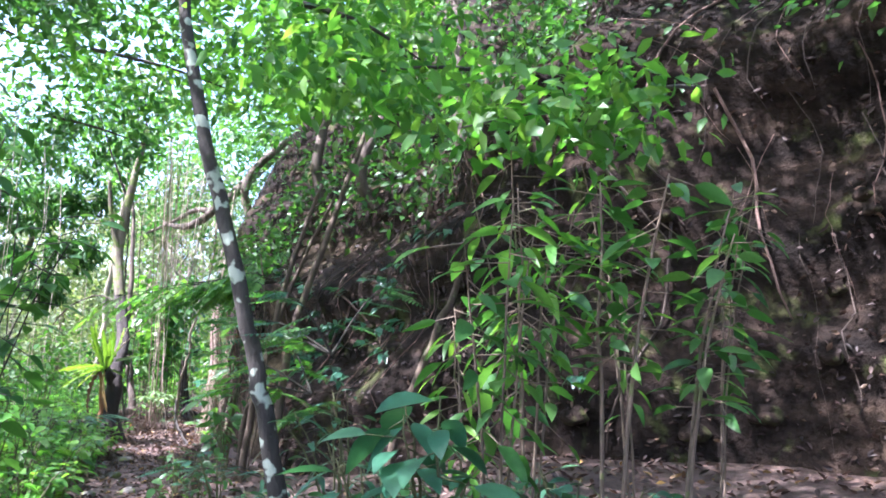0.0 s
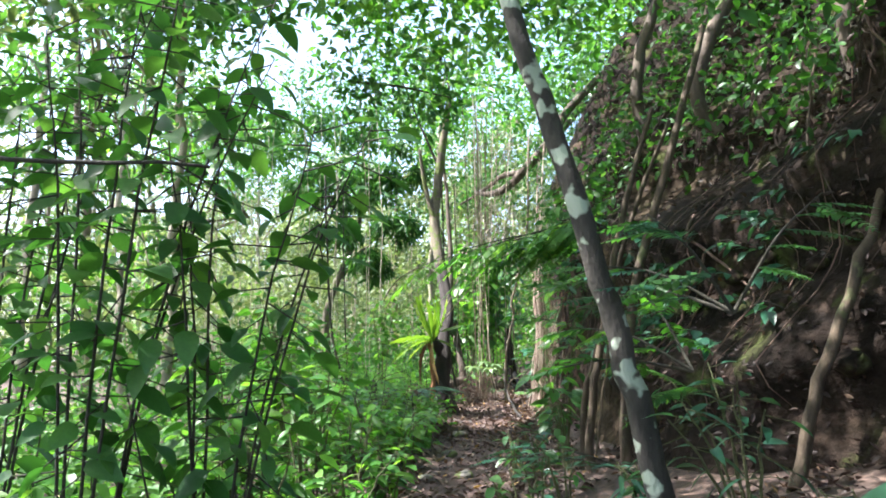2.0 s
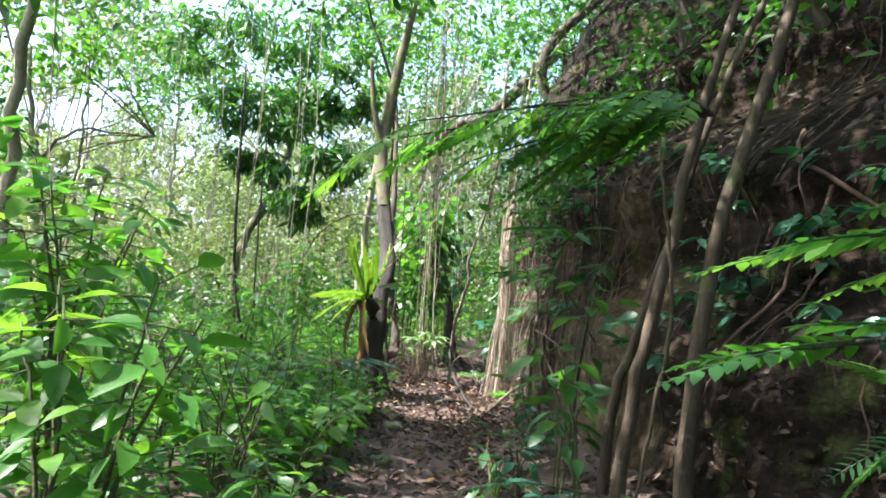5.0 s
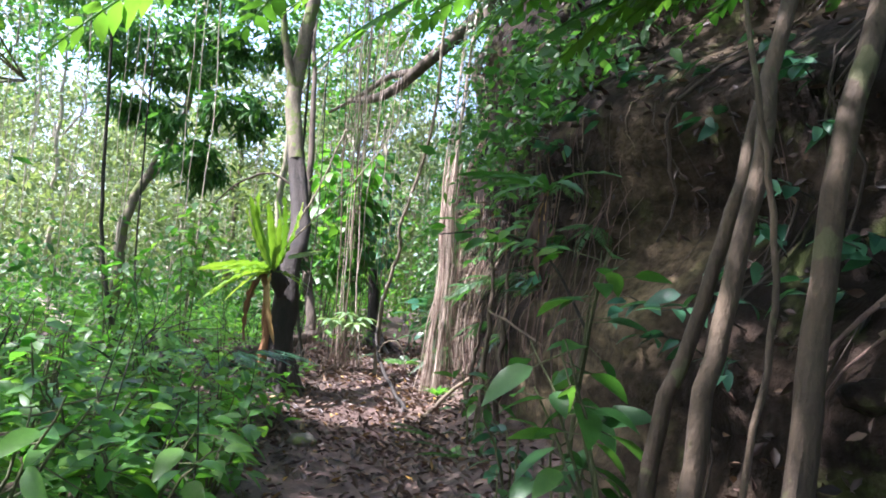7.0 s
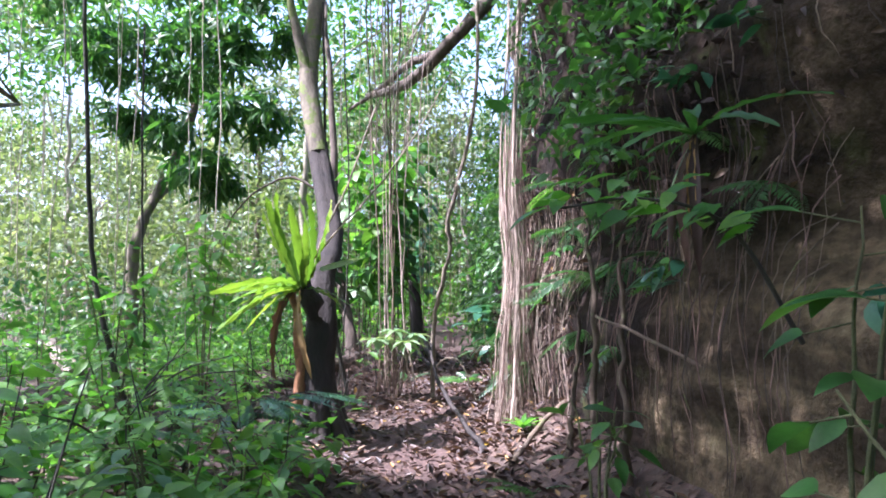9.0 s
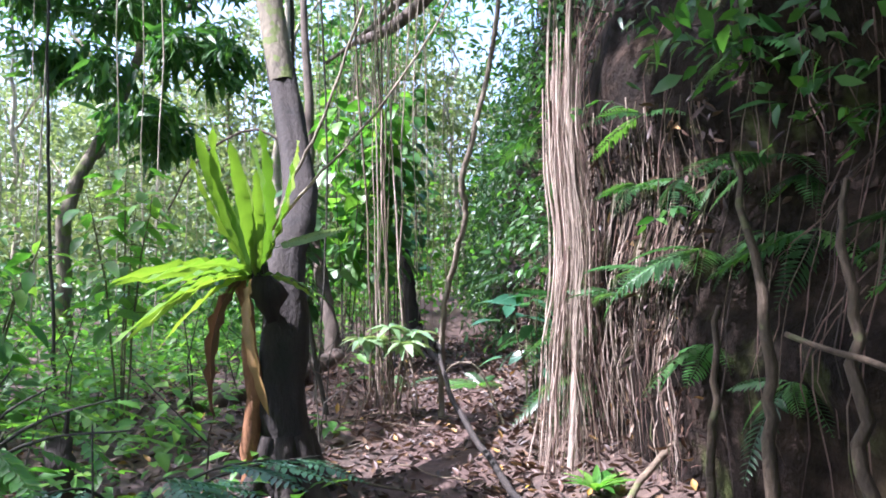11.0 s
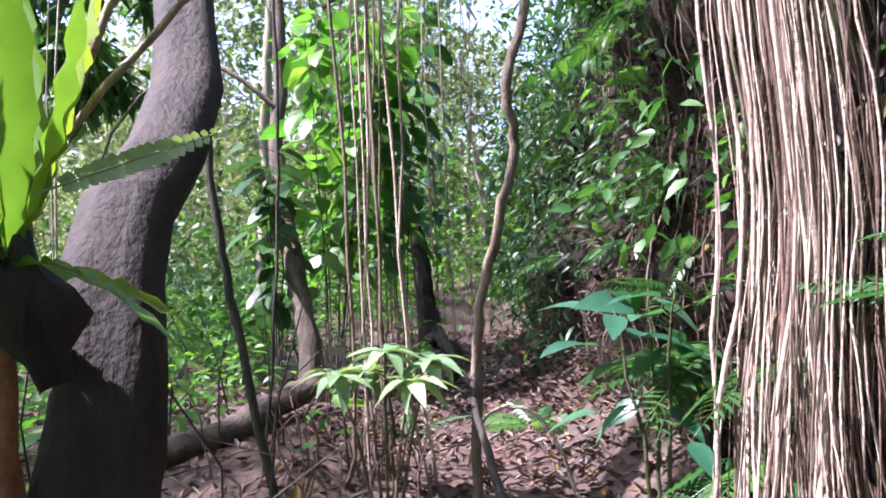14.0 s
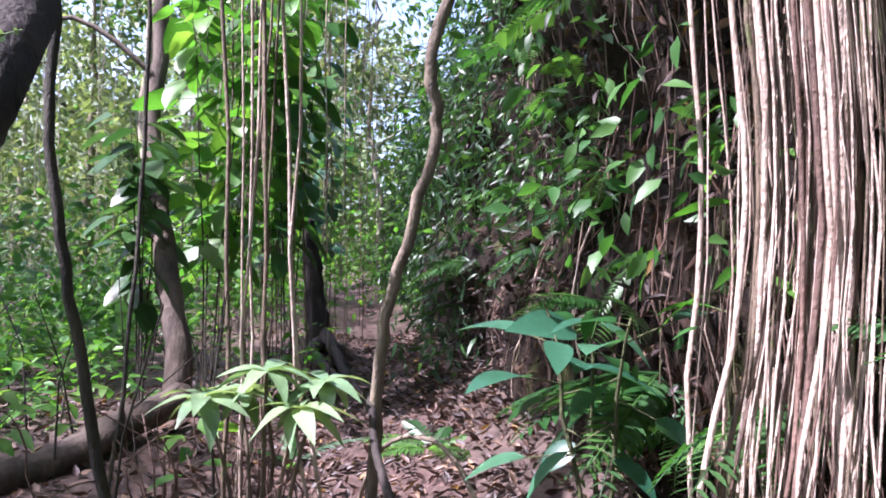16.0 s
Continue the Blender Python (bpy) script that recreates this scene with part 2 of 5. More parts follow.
def limb(name, points, radii, mat, parent, sides=7, rough=0.0, label=""):
    v, f = tube(points, radii, sides, rough)
    return part(name, tube_mesh(name, v, f, mat), parent, label)


def curve_pts(ctrl, n=16, wob=0.0):
    """A smooth line through control points, with a little waver."""
    c = np.asarray(ctrl, float)
    t = np.linspace(0, len(c) - 1, n)
    k = np.clip(t.astype(int), 0, len(c) - 2)
    u = (t - k)[:, None]
    pad = np.vstack([2 * c[0] - c[1], c, 2 * c[-1] - c[-2]])
    p0, p1, p2, p3 = pad[k], pad[k + 1], pad[k + 2], pad[k + 3]
    out = 0.5 * (2 * p1 + (p2 - p0) * u + (2 * p0 - 5 * p1 + 4 * p2 - p3) * u**2 + (3 * p1 - p0 - 3 * p2 + p3) * u**3)
    if wob:
        w = rng.normal(0, wob, out.shape)
        w[0] = 0
        out = out + w
    return out


def blade(width, rows, fold=0.12, droop=0.25, wave=0.0, profile="ovate"):
    """A leaf of length 1 along +y: midrib and two halves, folded, drooping to the tip."""
    v, f = [], []
    for k in range(rows + 1):
        t = k / rows
        if profile == "ovate":
            w = width * math.sin(math.pi * t**0.75) ** 0.85
        elif profile == "heart":
            w = width * (min(1, t * 5.5 + 0.35)) * math.sqrt(max(0, 1 - t**1.7)) * (1 if k else 0.7)
        elif profile == "strap":
            w = width * min(1, 0.32 + t * 1.6) * math.sqrt(max(0.0, 1 - t**5))
        else:
            w = width * math.sin(math.pi * min(1, t * 0.93 + 0.07)) ** 0.7
        w = max(w, 0.004)
        z = -droop * t * t
        e = wave * math.sin(k * 2.4)
        v += [(-w, t - 0.04 * (profile == "heart") * (k == 0), z + fold * w * 2 + e), (0, t, z), (w, t - 0.04 * (profile == "heart") * (k == 0), z + fold * w * 2 - e)]
    for k in range(rows):
        a = 3 * k
        f += [(a, a + 1, a + 4, a + 3), (a + 1, a + 2, a + 5, a + 4)]
    return np.array(v), np.array(f)


OVATE, LANCE, HEART, STRAP = blade(0.21, 5), blade(0.12, 5, 0.15, 0.35), blade(0.36, 5, 0.10, 0.22, 0, "heart"), blade(0.07, 12, 0.25, 0.35, 0.012, "strap")
BROAD = blade(0.27, 6, 0.1, 0.3)
OVATE_S, LANCE_S, HEART_S = blade(0.23, 3, 0.12, 0.25), blade(0.12, 3, 0.15, 0.4), blade(0.36, 3, 0.1, 0.2, 0, "heart")
TINY = (np.array([(0, 0, 0), (-0.24, 0.5, 0.05), (0.24, 0.5, 0.05), (0, 1, -0.1)]), np.array([(0, 2, 3, 1)]))
CURL = blade(0.22, 3, 0.45, -0.35)
_cache = {}


def leaf_mesh(kind, mat):
    """One shared mesh for each kind of leaf and material."""
    key = (id(kind), mat.name)
    if key not in _cache:
        _cache[key] = fast_mesh("leaf", *kind, mat)
    return _cache[key]


def frame_of(d, roll=0.0, up=(0, 0, 1)):
    d = Vector(d).normalized()
    x = d.cross(Vector(up))
    x = x.normalized() if x.length > 1e-4 else Vector((1, 0, 0))
    z = x.cross(d)
    m = Matrix((x, d, z)).transposed().to_4x4()
    return m @ Matrix.Rotation(roll, 4, "Y")


def leaf_at(parent, kind, mat, p, d, size, roll=0.0, label="", name="leaf"):
    m = Matrix.Translation(p) @ frame_of(d, roll) @ Matrix.Scale(size, 4)
    return part(name, leaf_mesh(kind, mat), parent, label, m)


def cloud(name, p, d, s, kind, mat, roll=0.9):
    """Many leaves in one mesh: places p, directions d, sizes s."""
    tv, tf = kind
    p, d, s = np.asarray(p, float), np.asarray(d, float), np.asarray(s, float)
    d = d / (np.linalg.norm(d, axis=1)[:, None] + 1e-9)
    x = np.cross(d, [0, 0, 1.0]) + 1e-6
    x /= np.linalg.norm(x, axis=1)[:, None]
    z = np.cross(x, d)
    a = rng.normal(0, roll, len(p))[:, None]
    x, z = x * np.cos(a) + z * np.sin(a), z * np.cos(a) - x * np.sin(a)
    v = p[:, None] + s[:, None, None] * (tv[None, :, 0:1] * x[:, None] + tv[None, :, 1:2] * d[:, None] + tv[None, :, 2:3] * z[:, None])
    f = tf[None] + (np.arange(len(p)) * len(tv))[:, None, None]
    return fast_mesh(name, v.reshape(-1, 3), f.reshape(-1, tf.shape[1]), mat)


def shades_lit_spot(p):
    """Whether leaves at p would block the sun from spots picked to be lit."""
    p = np.asarray(p, float)
    foot = p - np.array(SUN_DIR) * ((p[:, 2] - 1.2) / SUN_DIR[2])[:, None]
    # Leaf openings placed where light is wanted, the last one only thinned
    inside = ((foot[:, 0] - 1.2) / 2.4) ** 2 + ((foot[:, 1] - 15.5) / 1.5) ** 2 < 1
    inside |= ((foot[:, 0] - 0.9) / 1.0) ** 2 + ((foot[:, 1] - 18.2) / 1.5) ** 2 < 1
    thin = ((foot[:, 0] + 1.2) / 1.4) ** 2 + ((foot[:, 1] - 6.0) / 3.4) ** 2 < 1
    chance = rng.random(len(p))
    return (p[:, 2] > 3.0) & (inside & (chance < 0.985) | thin & (chance < 0.65))


def rand_dirs(n, lift=0.0, flat=0.6):
    d = rng.normal(0, 1, (n, 3))
    d[:, 2] = d[:, 2] * flat + lift
    return d / np.linalg.norm(d, axis=1)[:, None]


def clumps(centre, radii, n, per, spread):
    """Leaf places in clumps that fill an uneven crown."""
    c = rand_dirs(n, 0.1, 0.9) * (rng.uniform(0.25, 1.0, (n, 1)) ** 0.5) * np.asarray(radii) * rng.uniform(0.75, 1.15, (n, 1)) + np.asarray(centre)
    return c, (c[:, None] + rng.normal(0, 1, (n, per, 3)) * np.array([1, 1, 0.6]) * spread).reshape(-1, 3)


# ---- the lie of the land ----
def trail_x(y):
    return lerp(y, [-10, 0, 3, 5, 7, 9, 10, 12, 14, 15.5, 17, 20, 24, 30, 60], [2.0, 1.8, 1.5, 1.3, 0.75, 0.38, 0.34, 0.52, 0.6, 0.75, 1.15, 1.6, 2.2, 2.8, 4])


def foot_x(y):
    return lerp(y, [-12, 0, 3, 6, 7.5, 8.5, 9.3, 9.9, 10.5, 11, 12, 13, 13.7, 15, 15.6, 16.5, 18, 20, 25, 35, 60], [10.5, 9.2, 8.4, 7.6, 6.7, 5.3, 3.9, 3.05, 2.6, 2.35, 2.0, 2.15, 2.1, 2.12, 2.1, 2.1, 2.2, 2.5, 3.2, 4.4, 7])


def ground_z(x, y):
    base = lerp(y, [-20, 3, 6, 8, 10, 14, 15, 16, 17.3, 19, 22, 30], [-0.3, -0.2, -0.15, 0.05, 0.05, 0.02, 0.08, 0.2, 0.24, 0.18, 0.05, 0.0])
    off = x - trail_x(y)
    n = noise.noise((x * 0.35, y * 0.35, 3.0)) * 0.22 + noise.noise((x * 1.3, y * 1.3, 7.0)) * 0.07
    if off < 0:
        base += min(1, max(0, -off - 0.45) / 1.2) * 0.12 - max(0, -off - 3) * 0.035 * (1 if off > -20 else 20 / -off)
    else:
        rise = lerp(y, [0, 8, 10, 12, 14, 16, 60], [0.85, 0.65, 0.35, 0.25, 0.4, 0.35, 0.3])
        width = max(0.6, foot_x(y) - trail_x(y) - 0.45)
        base += rise * min(1.3, max(0, off - 0.45) / width) ** 1.3
    dip = 1 - min(1, abs(off) / 0.5)
    near = min(1.0, max(0.12, (abs(off) - 0.25) / 0.8))
    return base + n * near - 0.05 * dip + 0.025 * noise.noise((x * 5, y * 5, 1.0))


def axis_steps(lo, hi, step, far):
    mid = list(np.arange(lo, hi + 1e-6, step))
    left, right, s = [], [], step
    while (left[-1] if left else lo) > -far:
        s *= 1.35
        left.append((left[-1] if left else lo) - s)
    s = step
    while (right[-1] if right else hi) < far:
        s *= 1.35
        right.append((right[-1] if right else hi) + s)
    return np.array(left[::-1] + mid + right)


xs, ys = axis_steps(-6, 4.6, 0.11, 600), axis_steps(0, 26, 0.13, 600)
gv, tread = [], []
for gy in ys:
    for gx in xs:
        gv.append((gx, gy, ground_z(gx, gy)))
        o = abs(gx - trail_x(gy)) + 0.22 * noise.noise((gx * 1.7, gy * 1.7, 11.0))
        tread.append(max(0.0, min(1.0, (0.62 - o) / 0.3)))
nx = len(xs)
gi, gj = np.meshgrid(np.arange(len(ys) - 1), np.arange(nx - 1), indexing="ij")
gf = np.stack([gi * nx + gj, gi * nx + gj + 1, (gi + 1) * nx + gj + 1, (gi + 1) * nx + gj], -1).reshape(-1, 4)
gme = fast_mesh("ground", metres(gv), gf, M_SOIL)
gme.attributes.new("trodden", "FLOAT", "POINT").data.foreach_set("value", np.array(tread, np.float32))
ground = tagged(new("ground", gme), "brown forest floor with a trodden leaf-strewn dirt trail", "ground", kind="structure")


def bank_point(y, s, rough=True):
    """A place on the cut bank: s in metres up its face from the foot."""
    steep = lerp(y, [0, 7, 9, 10.5, 12, 13, 14, 15.5, 18, 60], [76, 84, 82, 64, 70, 86, 80, 88, 82, 70])
    top = lerp(y, [0, 6, 9, 10.5, 12.5, 14, 16, 30], [5.4, 5.4, 4.6, 3.4, 2.8, 3.4, 5.4, 4.6])
    a1, a2 = radians(steep), radians(lerp(y, [0, 9, 12, 16, 30], [50, 48, 54, 60, 50]))
    s1 = min(s, top)
    s2 = max(0.0, s - top)
    x = foot_x(y) + math.cos(a1) * s1 + math.cos(a2) * s2
    z = ground_z(foot_x(y), y) - 0.12 + math.sin(a1) * s1 + math.sin(a2) * s2
    if s > 12:
        x, z = x + (s - 12) * 0.9, z - (s - 12) * 0.6
    if rough:
        q = (x * 0.7, y * 0.7, z * 0.9)
        amp = min(1, s / 0.8) * lerp(y, [13.8, 14.8, 16.2, 17.5], [1, 0.4, 0.4, 1])
        d = (noise.noise(q) * 0.38 + noise.noise((x * 2.2, y * 2.2, z * 2.6)) * 0.15 + noise.noise((x * 6, y * 6, z * 7)) * 0.05) * amp
        ledge = 0.12 * math.sin(z * 3.6 + 2.2 * noise.noise((y * 0.5, 4.0, 0))) * amp
        x += d + ledge
    return x, y, z


by = np.concatenate([np.arange(-14, 2, 0.6), np.arange(2, 19, 0.11), np.arange(19, 28, 0.3), np.arange(28, 70, 1.5)])
bs = np.concatenate([np.arange(0, 6.5, 0.11), np.arange(6.5, 14, 0.4), np.arange(14, 40, 2.5)])
bv = [bank_point(float(y), float(s)) for y in by for s in bs]
nb = len(bs)
gi, gj = np.meshgrid(np.arange(len(by) - 1), np.arange(nb - 1), indexing="ij")
bf = np.stack([gi * nb + gj, (gi + 1) * nb + gj, (gi + 1) * nb + gj + 1, gi * nb + gj + 1], -1).reshape(-1, 4)
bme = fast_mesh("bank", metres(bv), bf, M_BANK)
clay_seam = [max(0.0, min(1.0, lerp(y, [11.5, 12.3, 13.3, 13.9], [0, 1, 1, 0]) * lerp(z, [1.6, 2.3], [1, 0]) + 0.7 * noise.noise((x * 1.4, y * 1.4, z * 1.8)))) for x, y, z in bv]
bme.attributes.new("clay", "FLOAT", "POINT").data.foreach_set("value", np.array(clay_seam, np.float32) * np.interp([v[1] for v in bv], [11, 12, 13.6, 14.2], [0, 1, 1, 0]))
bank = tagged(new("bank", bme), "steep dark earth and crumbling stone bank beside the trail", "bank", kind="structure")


# ---- trees ----
def crown_part(parent, centre, radii, n, per, spread, size, kind, mat, droop=0.2, name="crown"):
    c, p = clumps(centre, radii, n, per, spread)
    p = p[~shades_lit_spot(p + np.array(parent.location))]
    if not len(p):
        p = c[:1]
    d = rand_dirs(len(p), -droop, 0.7)
    return part(name, cloud(name, p, d, rng.uniform(0.7, 1.25, len(p)) * size, kind, mat), parent), c


def tree(name, label, ctrl, radii, mat, limbs=(), crowns=(), sides=12, rough=0.06, group="", wob=0.012, twigs=0, plan=True):
    """A tree from its trunk's line: limbs are (line, radii), crowns (centre, radii, clumps, per clump, spread, leaf size, kind, material, droop)."""
    out = metres if plan else np.array
    ctrl = out(ctrl)
    limbs = [(out(lc), lr) for lc, lr in limbs]
    base = ctrl[0]
    t = thing(name, tuple(base), label, "tree", group, 0.0, False)
    line = curve_pts(ctrl - base, 26, wob)
    line[0] -= (0, 0, 0.12)
    limb("trunk", line, radii, mat, t, sides, rough)
    for lc, lr in limbs:
        limb("limb", curve_pts(lc - base, 12, wob), lr, mat, t, 7, rough * 0.7)
    for centre, rad, n, per, spread, size, kind, lm, droop in crowns:
        cob, cc = crown_part(t, out(centre) - base, rad, n, per, spread, size, kind, lm, droop)
        start = line[-1]
        if len(limbs):
            start = limbs[0][0][-1] - base
        for k in range(min(twigs, n)):
            mid = (start + cc[k]) / 2 + rng.normal(0, 0.15, 3) + (0, 0, 0.2)
            limb("twig", curve_pts([start, mid, cc[k]], 6), [0.035, 0.008], mat, t, 5)
    return t


tree("leaning_tree", "slender dark leaning tree with white lichen patches at the bank", [(2.36, 4.34, 0.1), (2.2, 4.32, 0.85), (2.08, 4.3, 1.4), (2.0, 4.3, 1.75), (1.87, 4.3, 2.22), (1.72, 4.35, 2.82), (1.5, 4.42, 3.55), (1.25, 4.6, 5.0), (1.05, 4.8, 7.5)],
     [0.085, 0.072, 0.068, 0.066, 0.064, 0.062, 0.058, 0.05, 0.03], M_BARK_LICHEN, crowns=[((0.9, 5.0, 8.0), (2.2, 2.4, 1.0), 44, 26, 0.36, 0.14, OVATE_S, M_CLOUD_B, 0.3)], twigs=8, plan=False)

FERN_TRUNK = [(-0.14, 15.55, 0.1), (-0.14, 15.55, 0.6), (-0.16, 15.58, 1.1), (-0.16, 15.8, 1.75), (-0.12, 16.45, 2.45), (-0.34, 17.1, 3.5), (-0.52, 17.5, 4.6), (-0.44, 17.7, 5.6), (-0.33, 17.8, 6.6), (-0.12, 17.9, 8.0)]
# The lower trunk's unlit look is put into its near-black bark colour
fern_tree = tree("fern_tree", "broken mossy tree with a dark lower trunk", FERN_TRUNK, [0.25, 0.165, 0.155, 0.145, 0.13, 0.12, 0.112, 0.095, 0.08, 0.05], M_BARK_DARK,
                 limbs=[([(-0.53, 17.5, 4.7), (-0.73, 17.5, 5.5), (-0.86, 17.5, 6.4)], [0.075, 0.05, 0.035]), ([(-0.4, 17.75, 6.0), (-0.9, 17.8, 7.2), (-1.3, 17.9, 8.3)], [0.035, 0.012]), ([(-0.15, 17.9, 7.9), (-0.25, 18.0, 8.8), (-0.6, 18.1, 10.2)], [0.03, 0.012])],
                 crowns=[((-0.45, 17.8, 7.9), (0.5, 0.5, 0.4), 8, 20, 0.16, 0.24, LANCE_S, M_CLOUD_B, 0.0)], sides=18, rough=0.14, twigs=0, plan=False)
sleeve = np.array(FERN_TRUNK[5:]) - np.array(FERN_TRUNK[0]) - (0, 0.02, 0)
limb("bark", curve_pts(sleeve, 22, 0.006), [0.11, 0.126, 0.108, 0.092, 0.06], M_BARK_MOSS, fern_tree, 16, 0.09, "pale mossy upper bark")
limb("branch_bark", curve_pts(np.array([(-0.53, 17.47, 4.68), (-0.73, 17.47, 5.5), (-0.86, 17.48, 6.42)]) - np.array(FERN_TRUNK[0]), 10), [0.08, 0.056, 0.04], M_BARK_MOSS, fern_tree, 9, 0.08, "pale mossy bark on a side limb")
limb("rotten_strip", curve_pts([(-0.2, -0.13, 0.05), (-0.2, -0.12, 0.6), (-0.22, -0.08, 1.2), (-0.3, 0.0, 1.7)], 12, 0.012), [0.07, 0.05, 0.045, 0.03], M_ORANGE, fern_tree, 7, 0.3, "crumbling tan rotten wood")
for k, (ax, ay) in enumerate([(0.5, -0.35), (0.55, 0.1), (-0.45, -0.4), (0.1, -0.5), (-0.5, 0.2)]):
    limb("buttress_root", curve_pts([(ax * 0.2, ay * 0.2, 0.55), (ax * 0.5, ay * 0.5, 0.16), (ax, ay, -0.08)], 8), [0.09, 0.075, 0.03], M_BARK_DARK, fern_tree, 7, 0.1)

tree("slim_tree", "slim brown trunk behind the fallen log", [(-0.16, 18.62, 0.1), (-0.22, 18.7, 0.9), (-0.4, 19.0, 1.7), (-0.62, 19.5, 2.6), (-0.62, 19.8, 4.2), (-0.9, 20.4, 7.5)], [0.12, 0.095, 0.088, 0.08, 0.07, 0.04], M_BARK,
     limbs=[([(-0.62, 19.6, 3.2), (-1.3, 19.6, 3.7), (-2.2, 19.8, 3.4), (-2.8, 20.0, 2.6)], [0.03, 0.012])],
     crowns=[((-1.0, 20.6, 8.0), (2.0, 2.0, 1.2), 30, 24, 0.35, 0.14, OVATE_S, M_CLOUD_B, 0.2)], twigs=0)

dark_tree = tree("dark_snag", "black broken trunk with flaring roots beside the trail", [(1.12, 22.0, 0.0), (1.05, 22.0, 0.5), (0.98, 22.05, 1.1), (0.93, 22.1, 1.75), (0.9, 22.1, 2.05)], [0.30, 0.17, 0.14, 0.125, 0.07], M_BARK_DARK, sides=12, rough=0.12)
for pts in ([(0.02, -0.1, 0.45), (0.12, -1.0, 0.3), (0.16, -2.0, 0.14), (0.3, -2.8, 0.02)], [(0.0, -0.1, 0.35), (-0.2, -0.9, 0.3), (-0.12, -1.9, 0.3), (0.12, -2.7, 0.1)], [(0.1, 0, 0.3), (0.5, -0.3, 0.05), (0.7, -0.6, -0.1)]):
    limb("surface_root", curve_pts(pts, 12, 0.01), [0.10, 0.075, 0.06, 0.035], M_BARK_DARK, dark_tree, 8, 0.1)

mango = tree("mango_tree", "tree with dark drooping clusters of long narrow leaves", [(-4.6, 20.6, -0.1), (-4.65, 20.6, 1.4), (-4.6, 20.6, 2.7), (-4.2, 20.9, 4.0), (-3.9, 21.5, 5.6), (-3.9, 22, 8.5)], [0.16, 0.12, 0.11, 0.10, 0.085, 0.05], M_BARK_MOSS,
     limbs=[([(-4.3, 20.9, 3.6), (-4.0, 21.8, 4.6), (-3.4, 22.4, 4.9)], [0.06, 0.03]), ([(-4.0, 21.2, 4.8), (-5.0, 21.8, 5.8), (-5.6, 22.3, 6.4)], [0.06, 0.03]), ([(-3.9, 21.6, 6.0), (-3.0, 22.2, 7.0), (-2.0, 22.6, 7.6)], [0.05, 0.025])],
     crowns=[((-3.2, 20.3, 3.9), (0.9, 0.8, 0.5), 14, 40, 0.16, 0.34, LANCE_S, M_CLOUD, 0.9), ((-2.4, 20.3, 5.0), (0.8, 0.7, 0.5), 12, 40, 0.16, 0.34, LANCE_S, M_CLOUD, 0.85), ((-4.4, 20.4, 4.9), (0.9, 0.8, 0.5), 12, 40, 0.16, 0.34, LANCE_S, M_CLOUD, 0.85),
             ((-4.9, 20.5, 6.5), (1.4, 1.1, 0.8), 20, 40, 0.18, 0.34, LANCE_S, M_CLOUD, 0.8), ((-3.5, 20.5, 6.4), (1.2, 1.0, 0.7), 18, 40, 0.18, 0.34, LANCE_S, M_CLOUD, 0.8), ((-2.4, 20.8, 7.2), (1.1, 1.0, 0.8), 16, 40, 0.18, 0.34, LANCE_S, M_CLOUD, 0.8),
             ((-5.6, 21.0, 8.4), (2.2, 1.6, 1.2), 26, 36, 0.2, 0.32, LANCE_S, M_CLOUD, 0.7), ((-3.2, 21.4, 9.0), (2.2, 1.6, 1.2), 26, 36, 0.2, 0.32, LANCE_S, M_CLOUD, 0.7)], twigs=0)

tree("bank_tree", "old tree on the bank with a thick reaching limb", [(5.4, 21.6, 4.2), (4.8, 21.6, 6.0), (4.0, 21.5, 8.2), (3.3, 21.5, 10)], [0.3, 0.24, 0.2, 0.12], M_BARK,
     limbs=[([(3.5, 21.4, 9.2), (2.7, 21.2, 8.2), (1.9, 21.4, 7.35), (1.0, 22.4, 6.75), (0.3, 23.6, 6.9), (-0.3, 25.4, 7.5)], [0.17, 0.17, 0.15, 0.12, 0.06]), ([(1.6, 21.7, 7.1), (0.9, 23.0, 7.4), (0.2, 24.2, 7.3), (-0.9, 25.5, 7.0)], [0.11, 0.05])],
     crowns=[((3.2, 21.8, 10.2), (2.4, 2.4, 1.2), 40, 26, 0.35, 0.14, OVATE_S, M_CLOUD_B, 0.2)], rough=0.12, twigs=0)

# far and middle-distance trees; the paler leaf colour stands in for haze
far_spots = []
tries = 0
while len(far_spots) < 66 and tries < 4000:
    tries += 1
    fx, fy = rng.uniform(-34, 3), rng.uniform(15, 52)
    if fx > -2.6 + 0.02 * fy and fy < 27:
        continue
    if fx > -7 and fy < 24 or any((fx - a) ** 2 + (fy - b) ** 2 < 5 for a, b in far_spots):
        continue
    far_spots.append((fx, fy))
for side in [(-0.8, 29), (1.4, 31), (3.4, 29.5), (5.5, 33), (0.2, 36), (3, 38), (-2.5, 33), (-6.5, 9.5), (-9, 12.5), (-7.5, 5.5), (-11, 7), (-5.2, 13.8), (-8.8, 16.5), (-4, -4), (0, -7), (4, -6), (-9, 0)]:
    far_spots.append(side)
